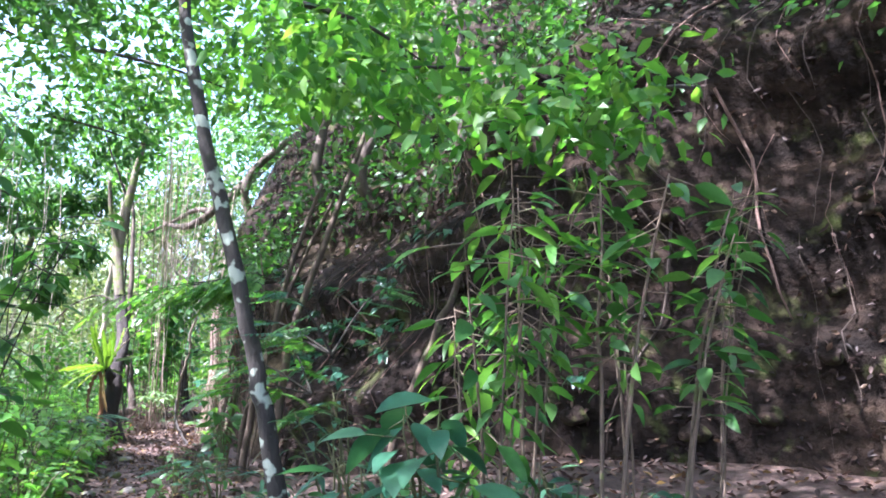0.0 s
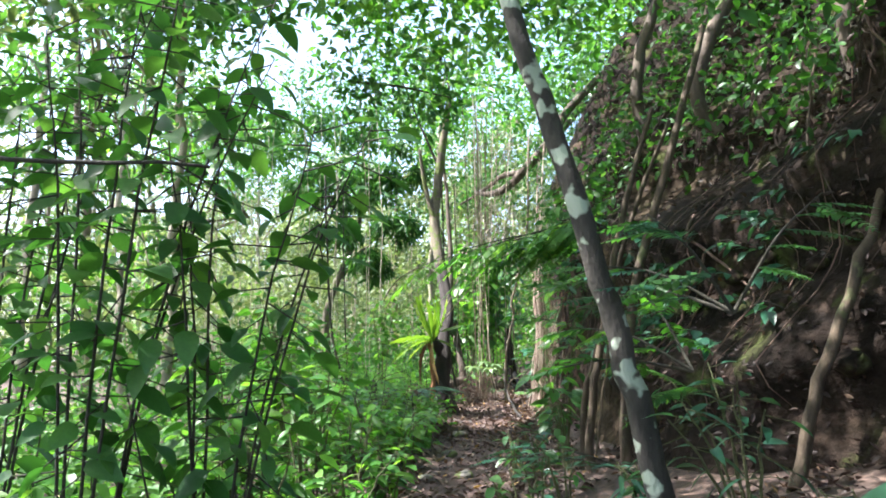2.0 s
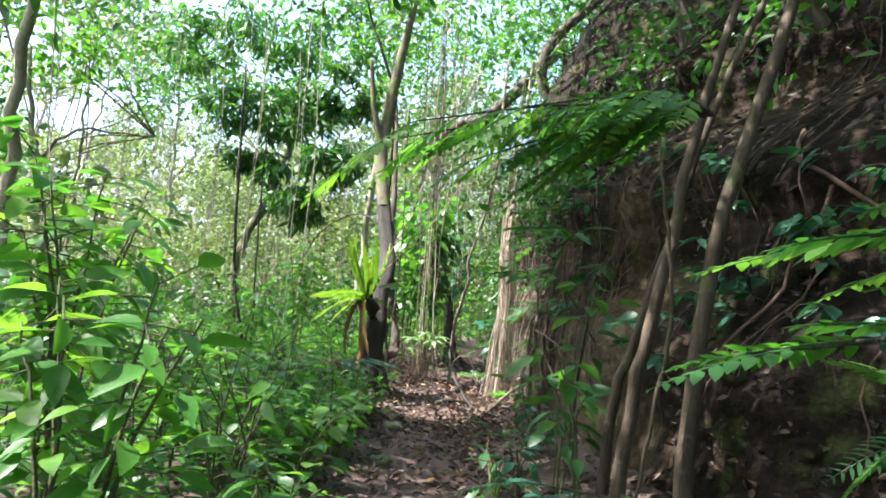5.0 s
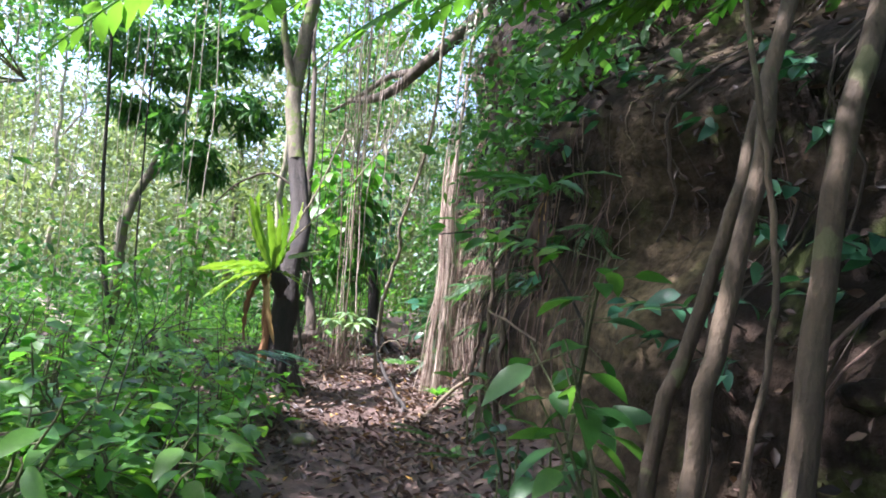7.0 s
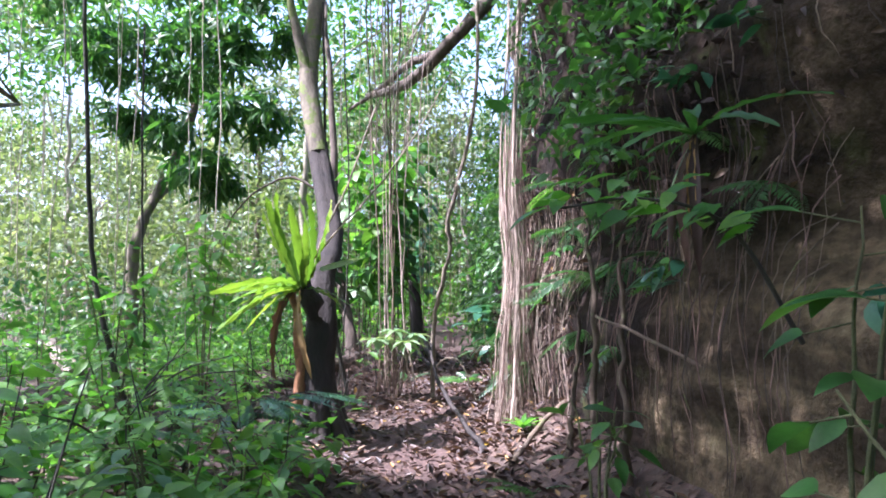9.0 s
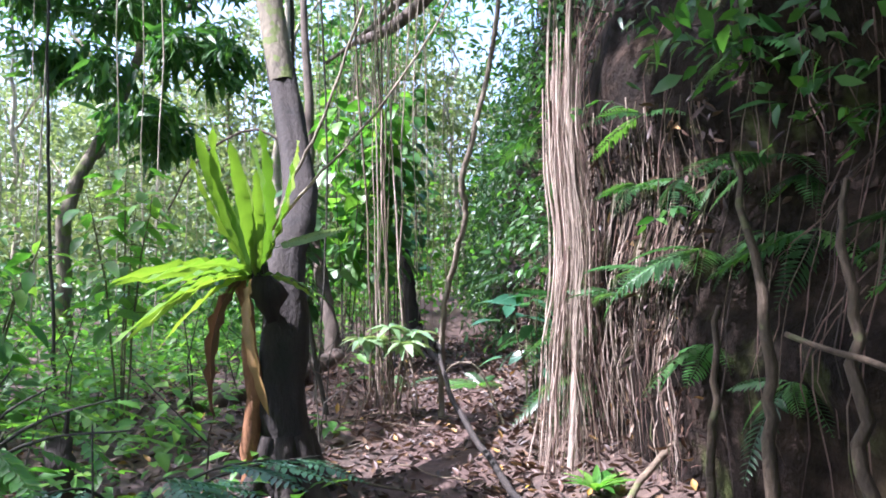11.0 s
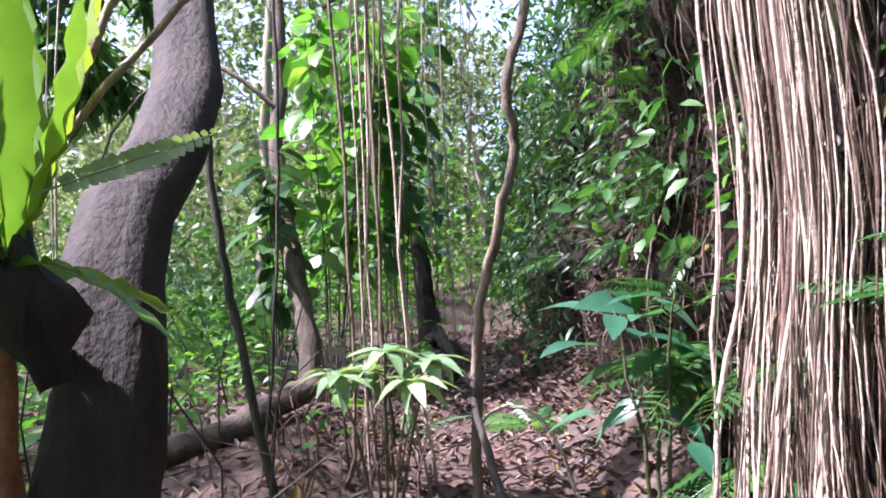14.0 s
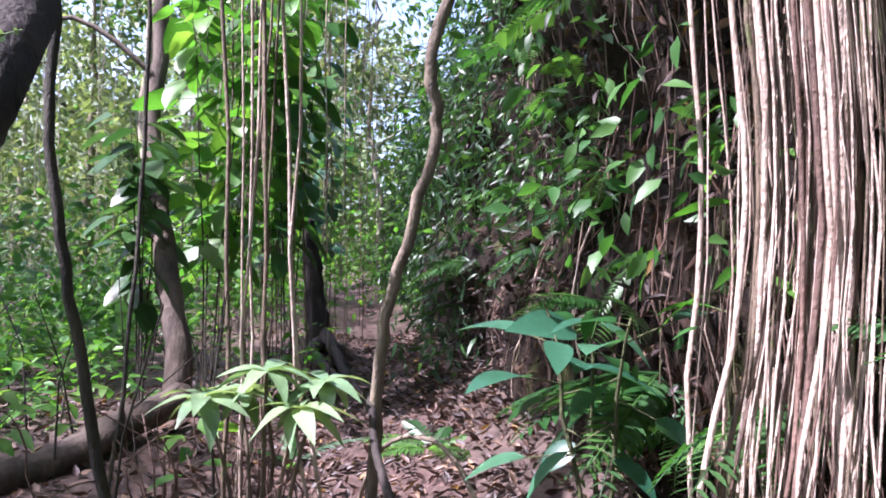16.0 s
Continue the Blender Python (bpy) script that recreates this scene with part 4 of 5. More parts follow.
# Mostly the bright leaf colour, standing in for light on this undergrowth
for k, (bx, by_, h) in enumerate([(-0.75, 10.75, 1.0), (-0.45, 11.4, 0.7), (-0.9, 11.8, 0.85), (-0.3, 12.2, 0.6), (-1.4, 11.2, 1.1), (-0.8, 12.9, 0.8), (-0.45, 13.2, 0.6), (-1.5, 12.5, 1.0), (-0.3, 8.4, 0.9), (0.0, 9.0, 0.7), (-0.1, 10.1, 0.6), (-0.3, 10.6, 0.6), (-1.1, 13.7, 0.8), (-0.5, 14.1, 0.55), (-0.2, 6.2, 0.8), (0.2, 7.4, 0.6), (0.0, 5.2, 0.8), (-0.8, 5.4, 1.2), (-1.6, 14.4, 0.8), (-2.2, 13.2, 1.1)]):
    plant("shrub", "knee-high green undergrowth with glossy leaves", (bx, by_), h, 48, [OVATE, BROAD, OVATE][k % 3], [M_LEAF_B, M_LEAF_B, M_LEAF][k % 3], 0.19, (0.05, 0), 5, 0.32, 0.2, group="undergrowth shrubs")
# First bush takes the brighter leaf colour in place of backlight
plant("climber_bush", "tall bush of large heart-shaped leaves", (-0.1, 19.4), 4.2, 150, HEART, M_LEAF_B, 0.32, (0.1, 0.1), 5, 0.75, 0.25, stem_mat=M_STEM_D, radius=0.009, droop=0.6)
plant("climber_bush", "tall bush of large heart-shaped leaves", (0.6, 20.0), 4.6, 150, HEART, M_LEAF, 0.32, (0.0, 0.1), 5, 0.75, 0.3, stem_mat=M_STEM_D, radius=0.009, droop=0.6)
plant("climber_bush", "tall bush of large heart-shaped leaves", (-0.55, 18.9), 2.6, 70, HEART, M_LEAF_D, 0.3, (-0.1, 0.1), 4, 0.45, 0.3, stem_mat=M_STEM_D, radius=0.009, droop=0.6)

# ferns and pinnate branches
for y, s, n, sz in [(15.05, 1.35, 4, 0.7), (15.22, 1.9, 4, 0.65), (15.28, 1.15, 4, 0.6), (15.12, 2.35, 4, 0.7), (16.35, 0.6, 6, 0.7), (14.15, 1.5, 4, 0.75), (14.45, 1.9, 5, 0.8), (14.7, 1.45, 5, 0.8), (14.95, 1.9, 4, 0.7), (14.4, 2.5, 4, 0.7), (16.5, 0.75, 8, 1.05), (16.05, 0.45, 7, 1.0), (15.8, 0.9, 5, 0.8), (16.9, 1.0, 6, 0.85), (17.2, 1.7, 5, 0.85), (17.5, 2.3, 5, 0.8), (17.0, 2.6, 5, 0.8), (18.2, 1.3, 6, 0.9), (18.8, 1.9, 6, 0.9), (18.0, 2.8, 5, 0.9), (19.5, 1.2, 6, 0.9), (12.75, 1.9, 4, 0.6), (13.5, 1.5, 4, 0.6), (13.2, 2.3, 4, 0.6)]:
    p = bank_point(y, s)
    fern((p[0] - 0.05, p[1], p[2]), n, sz, az=3.55, lift=0.0, label="fern hanging from the bank with arching fronds")
for at, n, sz in [((1.55, 13.2, 0), 6, 0.6), ((1.45, 13.9, 0), 6, 0.55), ((1.65, 18.2, 0), 7, 0.8), ((1.95, 9.8, 0.1), 6, 0.9), ((0.65, 17.9, 0), 5, 0.6)]:
    fern((at[0], at[1], ground_z(at[0], at[1])), n, sz, lift=0.55)
fern((2.6, 9.35, 1.15), 6, 1.0, az=3.7, lift=0.2, label="blue-green fern by the bank")
spray((2.2, 10.4, 2.8), [(1.45, 10.1, 2.6), (1.0, 9.9, 2.6), (0.4, 10.0, 2.5), (0.2, 10.3, 2.45), (0.75, 10.4, 2.4), (1.25, 10.35, 2.4), (1.6, 10.1, 2.8)], PIN_FRONDS[:1], "bright pinnate leaves on a branch over the trail", per=10, dip=-0.55)
spray((2.45, 8.0, 1.6), [(1.75, 8.3, 1.9), (2.0, 7.8, 2.1), (2.9, 7.9, 2.2), (1.9, 8.9, 1.75)], [PIN_FRONDS[1], PIN_FRONDS[2]], "dark pinnate branch beside a leaning trunk", per=7, size=0.8)
spray((2.4, 8.6, 1.3), [(1.7, 8.9, 1.6), (1.5, 9.1, 1.3), (2.2, 9.4, 1.9)], [PIN_FRONDS[0], PIN_FRONDS[1]], "green pinnate branch beside a leaning trunk", per=7, size=0.8)
spray((-0.75, 14.35, 0.55), [(-0.1, 14.25, 0.85), (-0.45, 14.1, 0.82), (-0.95, 14.0, 0.8), (0.1, 14.5, 0.8)], [PIN_FRONDS[2]], "flat blue-green pinnate spray beside the trail", per=7, size=0.75)
spray((-1.3, 13.6, 0.5), [(-0.9, 13.2, 0.9), (-1.6, 13.1, 0.9)], [PIN_FRONDS[0]], "flat green pinnate spray beside the trail", per=6, size=0.75)
spray((2.4, 10.3, 0.25), [(1.2, 10.6, 0.5), (1.0, 10.2, 0.45)], [PIN_FRONDS[2]], "flat blue-green pinnate spray beside the trail", per=6, size=0.75)


# ---- roots, vines, wood ----
def vine(name, label, ctrl, radii, mat, n=22, wob=0.006, category="vine", group="", sides=6, rough=0.0, plan=True):
    ctrl = metres(ctrl) if plan else np.array(ctrl)
    base = ctrl[0]
    t = new(name, tube_mesh(name, *tube(curve_pts(ctrl - base, n, wob), radii, sides, rough), mat))
    t.matrix_basis = Matrix.Translation(base)
    return tagged(t, label, category, group)


def gz(x, y, dz=-0.04):
    return ground_z(x, y) + dz


vine("crooked_vine", "crooked pale woody vine rising beside the trail", [(1.0, 17.0, gz(1.0, 17)), (1.02, 16.95, 0.9), (1.06, 16.85, 1.4), (1.2, 16.75, 1.95), (1.24, 16.72, 2.25), (1.2, 16.7, 2.45), (1.32, 16.7, 2.9), (1.6, 16.8, 4.2), (1.7, 17, 6.5)], [0.032, 0.03, 0.027, 0.03, 0.025, 0.025], M_VINE, 40, 0.006, sides=8, rough=0.08)
vine("dark_vine", "dark hanging vine curving to the ground", [(-0.42, 16.95, 5.5), (-0.38, 16.9, 3.0), (-0.36, 16.85, 2.0), (-0.25, 16.88, 1.2), (-0.08, 16.9, gz(-0.08, 16.9))], [0.02, 0.024, 0.028], M_STEM_D, 26)
vine("dark_vine", "thin dark looping vine", [(-0.2, 17.4, 5.5), (-0.12, 17.3, 3.0), (-0.15, 17.3, 1.6), (-0.25, 17.2, gz(-0.25, 17.2))], [0.012], M_STEM_D, 20)
vine("slanting_vine", "thin pale woody vine slanting up from a trunk", [(-0.2, 15.45, 2.05), (0.08, 15.5, 2.4), (0.36, 15.6, 2.72), (0.8, 15.8, 3.35), (1.3, 16.2, 4.3)], [0.012, 0.01, 0.008], M_VINE, 18, plan=False)
vine("slanting_vine", "thin pale woody vine slanting up from a trunk", [(-0.22, 15.42, 2.0), (-0.06, 15.46, 2.4), (0.12, 15.52, 2.78), (0.42, 15.7, 3.7)], [0.013, 0.011], M_VINE, 18, plan=False)
vine("fallen_branch", "bare dark branch lying across the trail's edge", [(1.36, 14.95, gz(1.36, 14.95, 0.02)), (1.15, 15.8, 0.42), (1.02, 16.5, 0.62), (0.98, 17.0, 0.95)], [0.026, 0.024, 0.018], M_BARK_DARK, 18, category="branch")
vine("arched_stem", "dry stem arched over the trail", [(1.0, 17.5, gz(1.0, 17.5)), (1.1, 17.2, 0.62), (1.35, 16.9, 0.7), (1.55, 16.5, gz(1.55, 16.5))], [0.012], M_VINE, 16, category="branch")
vine("dead_stick", "pale dead stick leaning on the bank", [(1.9, 13.8, 1.42), (2.05, 13.35, 1.28), (2.3, 12.7, 1.0)], [0.012, 0.015], M_FIG, 12, category="branch")
vine("dead_stick", "dead stick lying at the foot of the bank", [(2.4, 15.0, 0.75), (1.9, 14.8, 0.5), (1.45, 14.5, gz(1.45, 14.5, 0.03))], [0.02, 0.026], M_ROOT_TAN, 12, category="branch")
vine("slender_sapling", "slender dark leaning sapling stem", [(-2.3, 15.95, gz(-2.3, 15.95)), (-2.55, 15.9, 1.2), (-2.75, 15.9, 2.4), (-2.85, 15.8, 5.5)], [0.035, 0.03, 0.02], M_STEM_D, 22, category="sapling")
vine("slender_sapling", "slender dark leaning sapling stem", [(-2.9, 17.5, gz(-2.9, 17.5)), (-3.0, 17.5, 2.4), (-3.1, 17.6, 5.5)], [0.02, 0.015], M_STEM_D, 18, category="sapling")
vine("leafy_twig", "thin bare twig crossing before the shrubs", [(-2.2, 6.6, 2.35), (-1.2, 6.6, 2.2), (-0.35, 6.7, 2.02), (0.35, 6.8, 2.0)], [0.014, 0.006], M_STEM_D, 14, category="branch")
log = vine("fallen_log", "mossy fallen log beside the trail", [(-1.5, 17.3, gz(-1.5, 17.3, 0.06)), (-0.8, 17.75, 0.36), (-0.1, 18.35, 0.6)], [0.12, 0.115, 0.10], M_BARK, 18, 0.01, "log", sides=12, rough=0.1)
log2 = vine("cut_log", "fallen log with a pale yellow cut end", [(-4.1, 18.0, gz(-4.1, 18.0, 0.08)), (-4.7, 18.6, 0.55), (-5.6, 19.5, 0.95)], [0.13, 0.12, 0.09], M_ROOT_PALE, 14, 0.01, "log", sides=12, rough=0.1)
stump = thing("stump", (-1.62, 15.42, gz(-1.62, 15.42)), "short black rotten stump among undergrowth", "stump")
limb("stump_body", curve_pts([(0, 0, -0.1), (0.03, 0, 0.2), (0.0, 0.03, 0.46)], 10, 0.012), [0.14, 0.1, 0.06], M_BARK_DARK, stump, 10, 0.25)
limb("splinter", [(0.03, 0.02, 0.36), (0.05, 0.02, 0.5), (0.07, 0.01, 0.62)], [0.03, 0.008], M_BARK_DARK, stump, 5)

# trunks of climbing fig rooted along the bank
for ctrl, rr in [([(2.82, 9.2, 0.0), (2.84, 9.2, 0.6), (2.9, 9.2, 1.4), (3.03, 9.25, 2.32), (3.34, 9.35, 3.31), (3.9, 9.65, 5.0), (4.4, 10.0, 6.5)], [0.074, 0.064, 0.058, 0.053, 0.05, 0.044, 0.035]),
                 ([(2.38, 9.4, 0.0), (2.42, 9.4, 0.56), (2.54, 9.42, 1.39), (2.73, 9.45, 2.23), (2.96, 9.6, 3.32), (3.5, 9.9, 5.0)], [0.06, 0.05, 0.046, 0.042, 0.038, 0.03]),
                 ([(2.33, 9.75, 0.0), (2.4, 9.7, 1.0), (2.58, 9.65, 1.6), (2.78, 9.7, 2.3), (3.15, 9.9, 3.4), (3.8, 10.2, 4.9)], [0.045, 0.038, 0.034, 0.03, 0.025]),
                 ([(2.45, 9.1, 0.3), (2.55, 9.1, 0.9), (2.66, 9.12, 1.7), (2.6, 9.2, 2.6), (2.5, 9.4, 3.6)], [0.012, 0.015, 0.014, 0.01])]:
    ctrl = np.array((0.9, 5.6, 1.38)) + 0.9 * (np.array(ctrl) - (0.9, 5.6, 1.38)) - (0, 0, 0.1)
    vine("fig_root", "smooth brown trunk-like root climbing the bank", ctrl, rr, M_FIG, 26, 0.005, "root", "climbing fig roots", 10, 0.06, False)
for ctrl, rr in [([(5.9, 6.6, 0.2), (5.95, 6.8, 1.8), (5.98, 7.1, 3.3), (5.7, 7.2, 4.7), (5.4, 7.6, 6.2)], [0.06, 0.05, 0.045, 0.04]), ([(5.0, 6.9, 0.3), (5.2, 7.0, 1.8), (5.5, 7.1, 3.0), (5.45, 7.3, 4.4), (5.2, 7.6, 6.0)], [0.05, 0.045, 0.04, 0.03]),
                 ([(4.6, 7.2, 0.3), (4.9, 7.2, 1.6), (5.2, 7.2, 2.9), (5.5, 7.4, 4.2), (5.9, 7.9, 5.6)], [0.03, 0.026, 0.022]), ([(6.4, 6.6, 0.3), (6.2, 6.9, 1.8), (6.1, 7.1, 3.0), (6.2, 7.6, 4.8), (6.4, 8.2, 6.4)], [0.045, 0.04, 0.03]),
                 ([(4.2, 7.4, 0.5), (4.35, 7.5, 1.8), (4.4, 7.7, 3.2), (4.7, 8.0, 4.6)], [0.02, 0.018, 0.014]), ([(3.5, 6.2, 0.1), (3.68, 6.25, 0.8), (4.0, 6.35, 1.6), (4.45, 6.5, 2.5), (5.0, 7.0, 3.8)], [0.055, 0.05, 0.045, 0.035])]:
    vine("fig_root", "pale bare root hanging before the dark bank", ctrl, rr, M_FIG, 22, 0.014, "root", "climbing fig roots", 9, 0.1, False)
for ctrl, rr in [([(1.88, 13.85, gz(1.88, 13.85)), (1.95, 13.95, 1.0), (1.98, 14.0, 1.5), (2.03, 14.2, 2.2)], [0.034, 0.026, 0.024, 0.012]), ([(1.95, 13.5, gz(1.95, 13.5)), (1.98, 13.6, 1.2), (2.05, 13.7, 2.0)], [0.03, 0.024, 0.012]),
                 ([(1.8, 14.15, gz(1.8, 14.15)), (1.9, 14.25, 0.7), (2.0, 14.3, 1.5)], [0.028, 0.022, 0.014])]:
    vine("fig_root", "pale root climbing the bank", ctrl, rr, M_FIG, 20, 0.012, "root", "climbing fig roots", 9, 0.1)

# curtain of aerial roots in the sun
CURTAIN_Z = [0.1, 0.63, 1.07, 1.3, 1.55, 1.83, 2.1, 2.4, 2.72, 3.6, 6.2]
CURTAIN_NEAR, CURTAIN_FAR = [1.62, 1.7, 1.73, 1.75, 1.79, 1.82, 1.81, 1.78, 1.78, 1.82, 2.0], [2.14, 2.09, 2.03, 2.0, 1.99, 2.01, 2.0, 1.97, 1.93, 1.98, 2.3]
curtain = thing("root_curtain", (1.9, 15.6, 0.1), "dense curtain of pale hanging aerial roots", "roots", plan=False)
o = np.array((1.9, 15.6, 0.1))
for k in range(112):
    u = [0.02, 0.06, 0.19, 0.24, 0.29, 0.43, 0.47, 0.64, 0.7, 0.88, 1.05][k % 11] + rng.normal(0, 0.055)
    y = 15.6 + rng.normal(0, 0.17) - 0.08 * u
    top, low = rng.uniform(4.2, 6.2) if k % 6 == 0 else rng.uniform(2.6, 3.5), 0.12 if k % 7 else rng.uniform(0.5, 1.5)
    zs = np.linspace(top, low, 15)
    drift = np.cumsum(rng.normal(0, 0.014, 15)) * np.linspace(0.4, 1, 15)
    fan = rng.normal(0, 0.10)
    pts = np.stack([np.interp(zs, CURTAIN_Z, CURTAIN_NEAR) * (1 - u) + np.interp(zs, CURTAIN_Z, CURTAIN_FAR) * u + drift, y + fan * np.clip(1.5 - zs, 0, 2) + 0.06 * np.clip(zs - 2.5, 0, 4), zs], 1)
    r = rng.uniform(0.0016, 0.0042) if k % 11 else rng.uniform(0.006, 0.009)
    limb("strand", pts - o, [r * 0.9, r, r * 0.8], ([M_ROOT_PALE, M_ROOT_PALE, M_ROOT_TAN, M_ROOT_PALE, M_ROOT] if u < 0.55 else [M_ROOT, M_ROOT_PALE, M_ROOT, M_ROOT_TAN, M_ROOT])[k % 5], curtain, 5)
limb("strand", curve_pts(np.array([(2.1, 15.8, 6), (1.9, 15.58, 3.4), (1.88, 15.5, 2.15), (1.9, 15.5, 1.5), (1.85, 15.45, 0.9), (1.78, 15.4, 0.15)]) - o, 16, 0.004), [0.018, 0.024, 0.022], M_ROOT_PALE, curtain, 8, 0.12, "thick pale cord")
# brown fringe between the overhang and the curtain
fringe = thing("root_fringe", (1.9, 13.6, gz(1.9, 13.6)), "brown fringe of thin dead roots on the bank", "roots")
o = np.array((1.9, 13.6, gz(1.9, 13.6)))
for k in range(150):
    y = rng.choice([rng.uniform(12.4, 13.0), rng.uniform(13.2, 15.1), rng.uniform(12.9, 14.2), rng.uniform(15.6, 17.6)])
    st = rng.uniform(1.2, 3.1)
    se = max(0.15, st - rng.uniform(0.5, 1.8))
    jit = rng.normal(0, 0.07)
    pts = [np.array(bank_point(float(y + jit * f), float(st + (se - st) * f))) - (0.035 + 0.03 * math.sin(3.14 * f) + 0.02 * rng.random(), 0, 0) for f in (0, 0.25, 0.5, 0.75, 1)]
    low = min(p[0] for p in pts)
    for p in pts[1:]:
        p[0] = 0.5 * p[0] + 0.5 * low
    r = rng.uniform(0.002, 0.0055)
    limb("strand", curve_pts(metres(pts) - metres(o), 9, 0.009), [r, r, r * 0.6], [M_ROOT, M_ROOT_DARK, M_ROOT_TAN, M_ROOT][k % 4], fringe, 4)
mat_o = np.array((2.0, 16.8, gz(2.0, 16.8)))
root_mat = thing("root_mat", tuple(mat_o), "matted brown and tan root fibres covering the bank", "roots")
for k in range(110):
    y = rng.uniform(15.7, 18.9)
    st = rng.uniform(0.9, 4.6)
    se = max(0.1, st - rng.uniform(0.4, 1.6))
    jit = rng.normal(0, 0.08)
    pts = [np.array(bank_point(float(y + jit * f), float(st + (se - st) * f))) - (0.03 + 0.05 * math.sin(3.14 * f) + 0.03 * rng.random(), 0, 0) for f in (0, 0.25, 0.5, 0.75, 1)]
    r = rng.uniform(0.002, 0.0065)
    limb("strand", curve_pts(metres(pts) - metres(mat_o), 9, 0.012), [r, r, r * 0.6], [M_ROOT, M_ROOT_TAN, M_ROOT, M_ROOT_PALE][k % 4], root_mat, 4)
# roots on the dark face
o = np.array((3.6, 8.0, 0.5))
face = thing("bank_roots", tuple(o), "thin brown roots trailing down the dark bank", "roots")
for k in range(115):
    y = rng.uniform(4.2, 13.2)
    s0 = rng.uniform(2.2, 6.0)
    s1 = max(0.2, s0 - rng.uniform(0.8, 2.6))
    ss = np.linspace(s0, s1, 6)
    dy = rng.normal(0, 0.22) + (0.5 if k % 4 == 0 else 0)
    pts = [np.array(bank_point(float(y + dy * (1 - j / 5)), float(s))) - (0.05 + 0.02 * rng.random(), 0, 0) for j, s in enumerate(ss)]
    r = rng.uniform(0.003, 0.009) if k % 7 else rng.uniform(0.012, 0.02)
    limb("strand", curve_pts(metres(pts) - metres(o), 10, 0.012), [r, r, r * 0.5], M_ROOT_DARK if k % 3 else M_ROOT, face, 5)

# vines hanging over the trail
# Every second strand is paler, with sunlight on the bundle put into its colour
for k in range(10):
    x, y = 0.45 + rng.normal(0, 0.15), 17.15 + rng.normal(0, 0.15)
    r = rng.uniform(0.005, 0.011)
    tx, ty = x + rng.normal(0.0, 0.25), y + rng.normal(0.1, 0.3)
    vine("hanging_root", "straight tan aerial root hanging from the canopy", [(tx, ty, 7.6), ((x + tx) / 2, (y + ty) / 2, 4.0), (x, y, 1.3), (0.42 + (x - 0.42) * 1.7, y, gz(x, y))], [r, r, r * 1.2], M_ROOT_PALE if k % 2 else M_ROOT_TAN, 14, 0.012, "root", "hanging aerial roots", 5)
for k in range(34):
    y = rng.uniform(20.5, 30)
    x = trail_x(y) + rng.uniform(-3.6, 1.2)
    zl = gz(x, y) if k % 2 else rng.uniform(1.0, 3.0)
    r = rng.uniform(0.005, 0.013)
    vine("hanging_root", "straight tan aerial root hanging from the canopy", [(x + rng.normal(0, 0.2), y, 8.5), (x + rng.normal(0, 0.1), y, 5), (x, y, zl)], [r * 0.8], M_ROOT_TAN if k % 3 else M_BARK_PALE, 10, 0.014, "root", "hanging aerial roots", 5)
for k in range(60):
    x, y = rng.uniform(-13, -2.5), rng.uniform(15, 30)
    r = rng.uniform(0.006, 0.016)
    vine("hanging_root", "straight tan aerial root hanging from the canopy", [(x + rng.normal(0, 0.3), y, 9), (x + rng.normal(0, 0.15), y, 5), (x, y, gz(x, y))], [r * 0.7], M_BARK_PALE, 10, 0.02, "root", "hanging aerial roots", 4)


for k in range(46):
    x, y = rng.uniform(-1.3, 0.75), rng.uniform(16.3, 18.2)
    if k < 16:
        x, y = 0.42 + rng.normal(0, 0.16), 17.3 + rng.normal(0, 0.15)
    h = rng.uniform(0.25, 0.75)
    vine("dry_stem", "thin dry brown stem standing in the litter", [(x, y, gz(x, y)), (x + rng.normal(0, 0.06), y, gz(x, y) + h * 0.6), (x + rng.normal(0, 0.2), y + rng.normal(0, 0.1), gz(x, y) + h)], [0.006, 0.003], M_ROOT, 8, 0.006, "stem", "dry stems", 4)
for k in range(9):
    x, y, a = rng.uniform(-1.2, 1.3), rng.uniform(13.2, 17.8), rng.uniform(0, 3.1)
    l = rng.uniform(0.3, 0.7)
    p = [(x + math.cos(a) * l * f, y + math.sin(a) * l * f) for f in (-1, 0, 1)]
    vine("twig", "dry fallen twig on the litter", [(px, py, gz(px, py, 0.03)) for px, py in p], [0.009, 0.005], M_ROOT_TAN, 8, 0.01, "branch", "fallen twigs", 5)


# ---- stones ----
def stone(name, at, size, label, mat=None, squash=0.6, parent=None):
    bm = bmesh.new()
    bmesh.ops.create_icosphere(bm, subdivisions=3, radius=1)
    sd = rng.uniform(0, 50)
    for v in bm.verts:
        n = noise.noise(v.co * 1.2 + Vector((sd, 0, 0))) * 0.35 + noise.noise(v.co * 3 + Vector((0, sd, 0))) * 0.12
        v.co = Vector((v.co.x * size[0], v.co.y * size[1], v.co.z * size[2])) * (1 + n)
    for f in bm.faces:
        f.smooth = True
    me = bpy.data.meshes.new(name)
    bm.to_mesh(me)
    bm.free()
    me.materials.append(mat or M_STONE)
    ob = new(name, me)
    at = metres(at)
    if parent:
        ob.parent = parent
        ob.matrix_basis = Matrix.Translation(at)
        return ob
    ob.matrix_basis = pose(*at, 0, 0, float(rng.uniform(0, 360)))
    return tagged(ob, label, "stone", "trail stones")


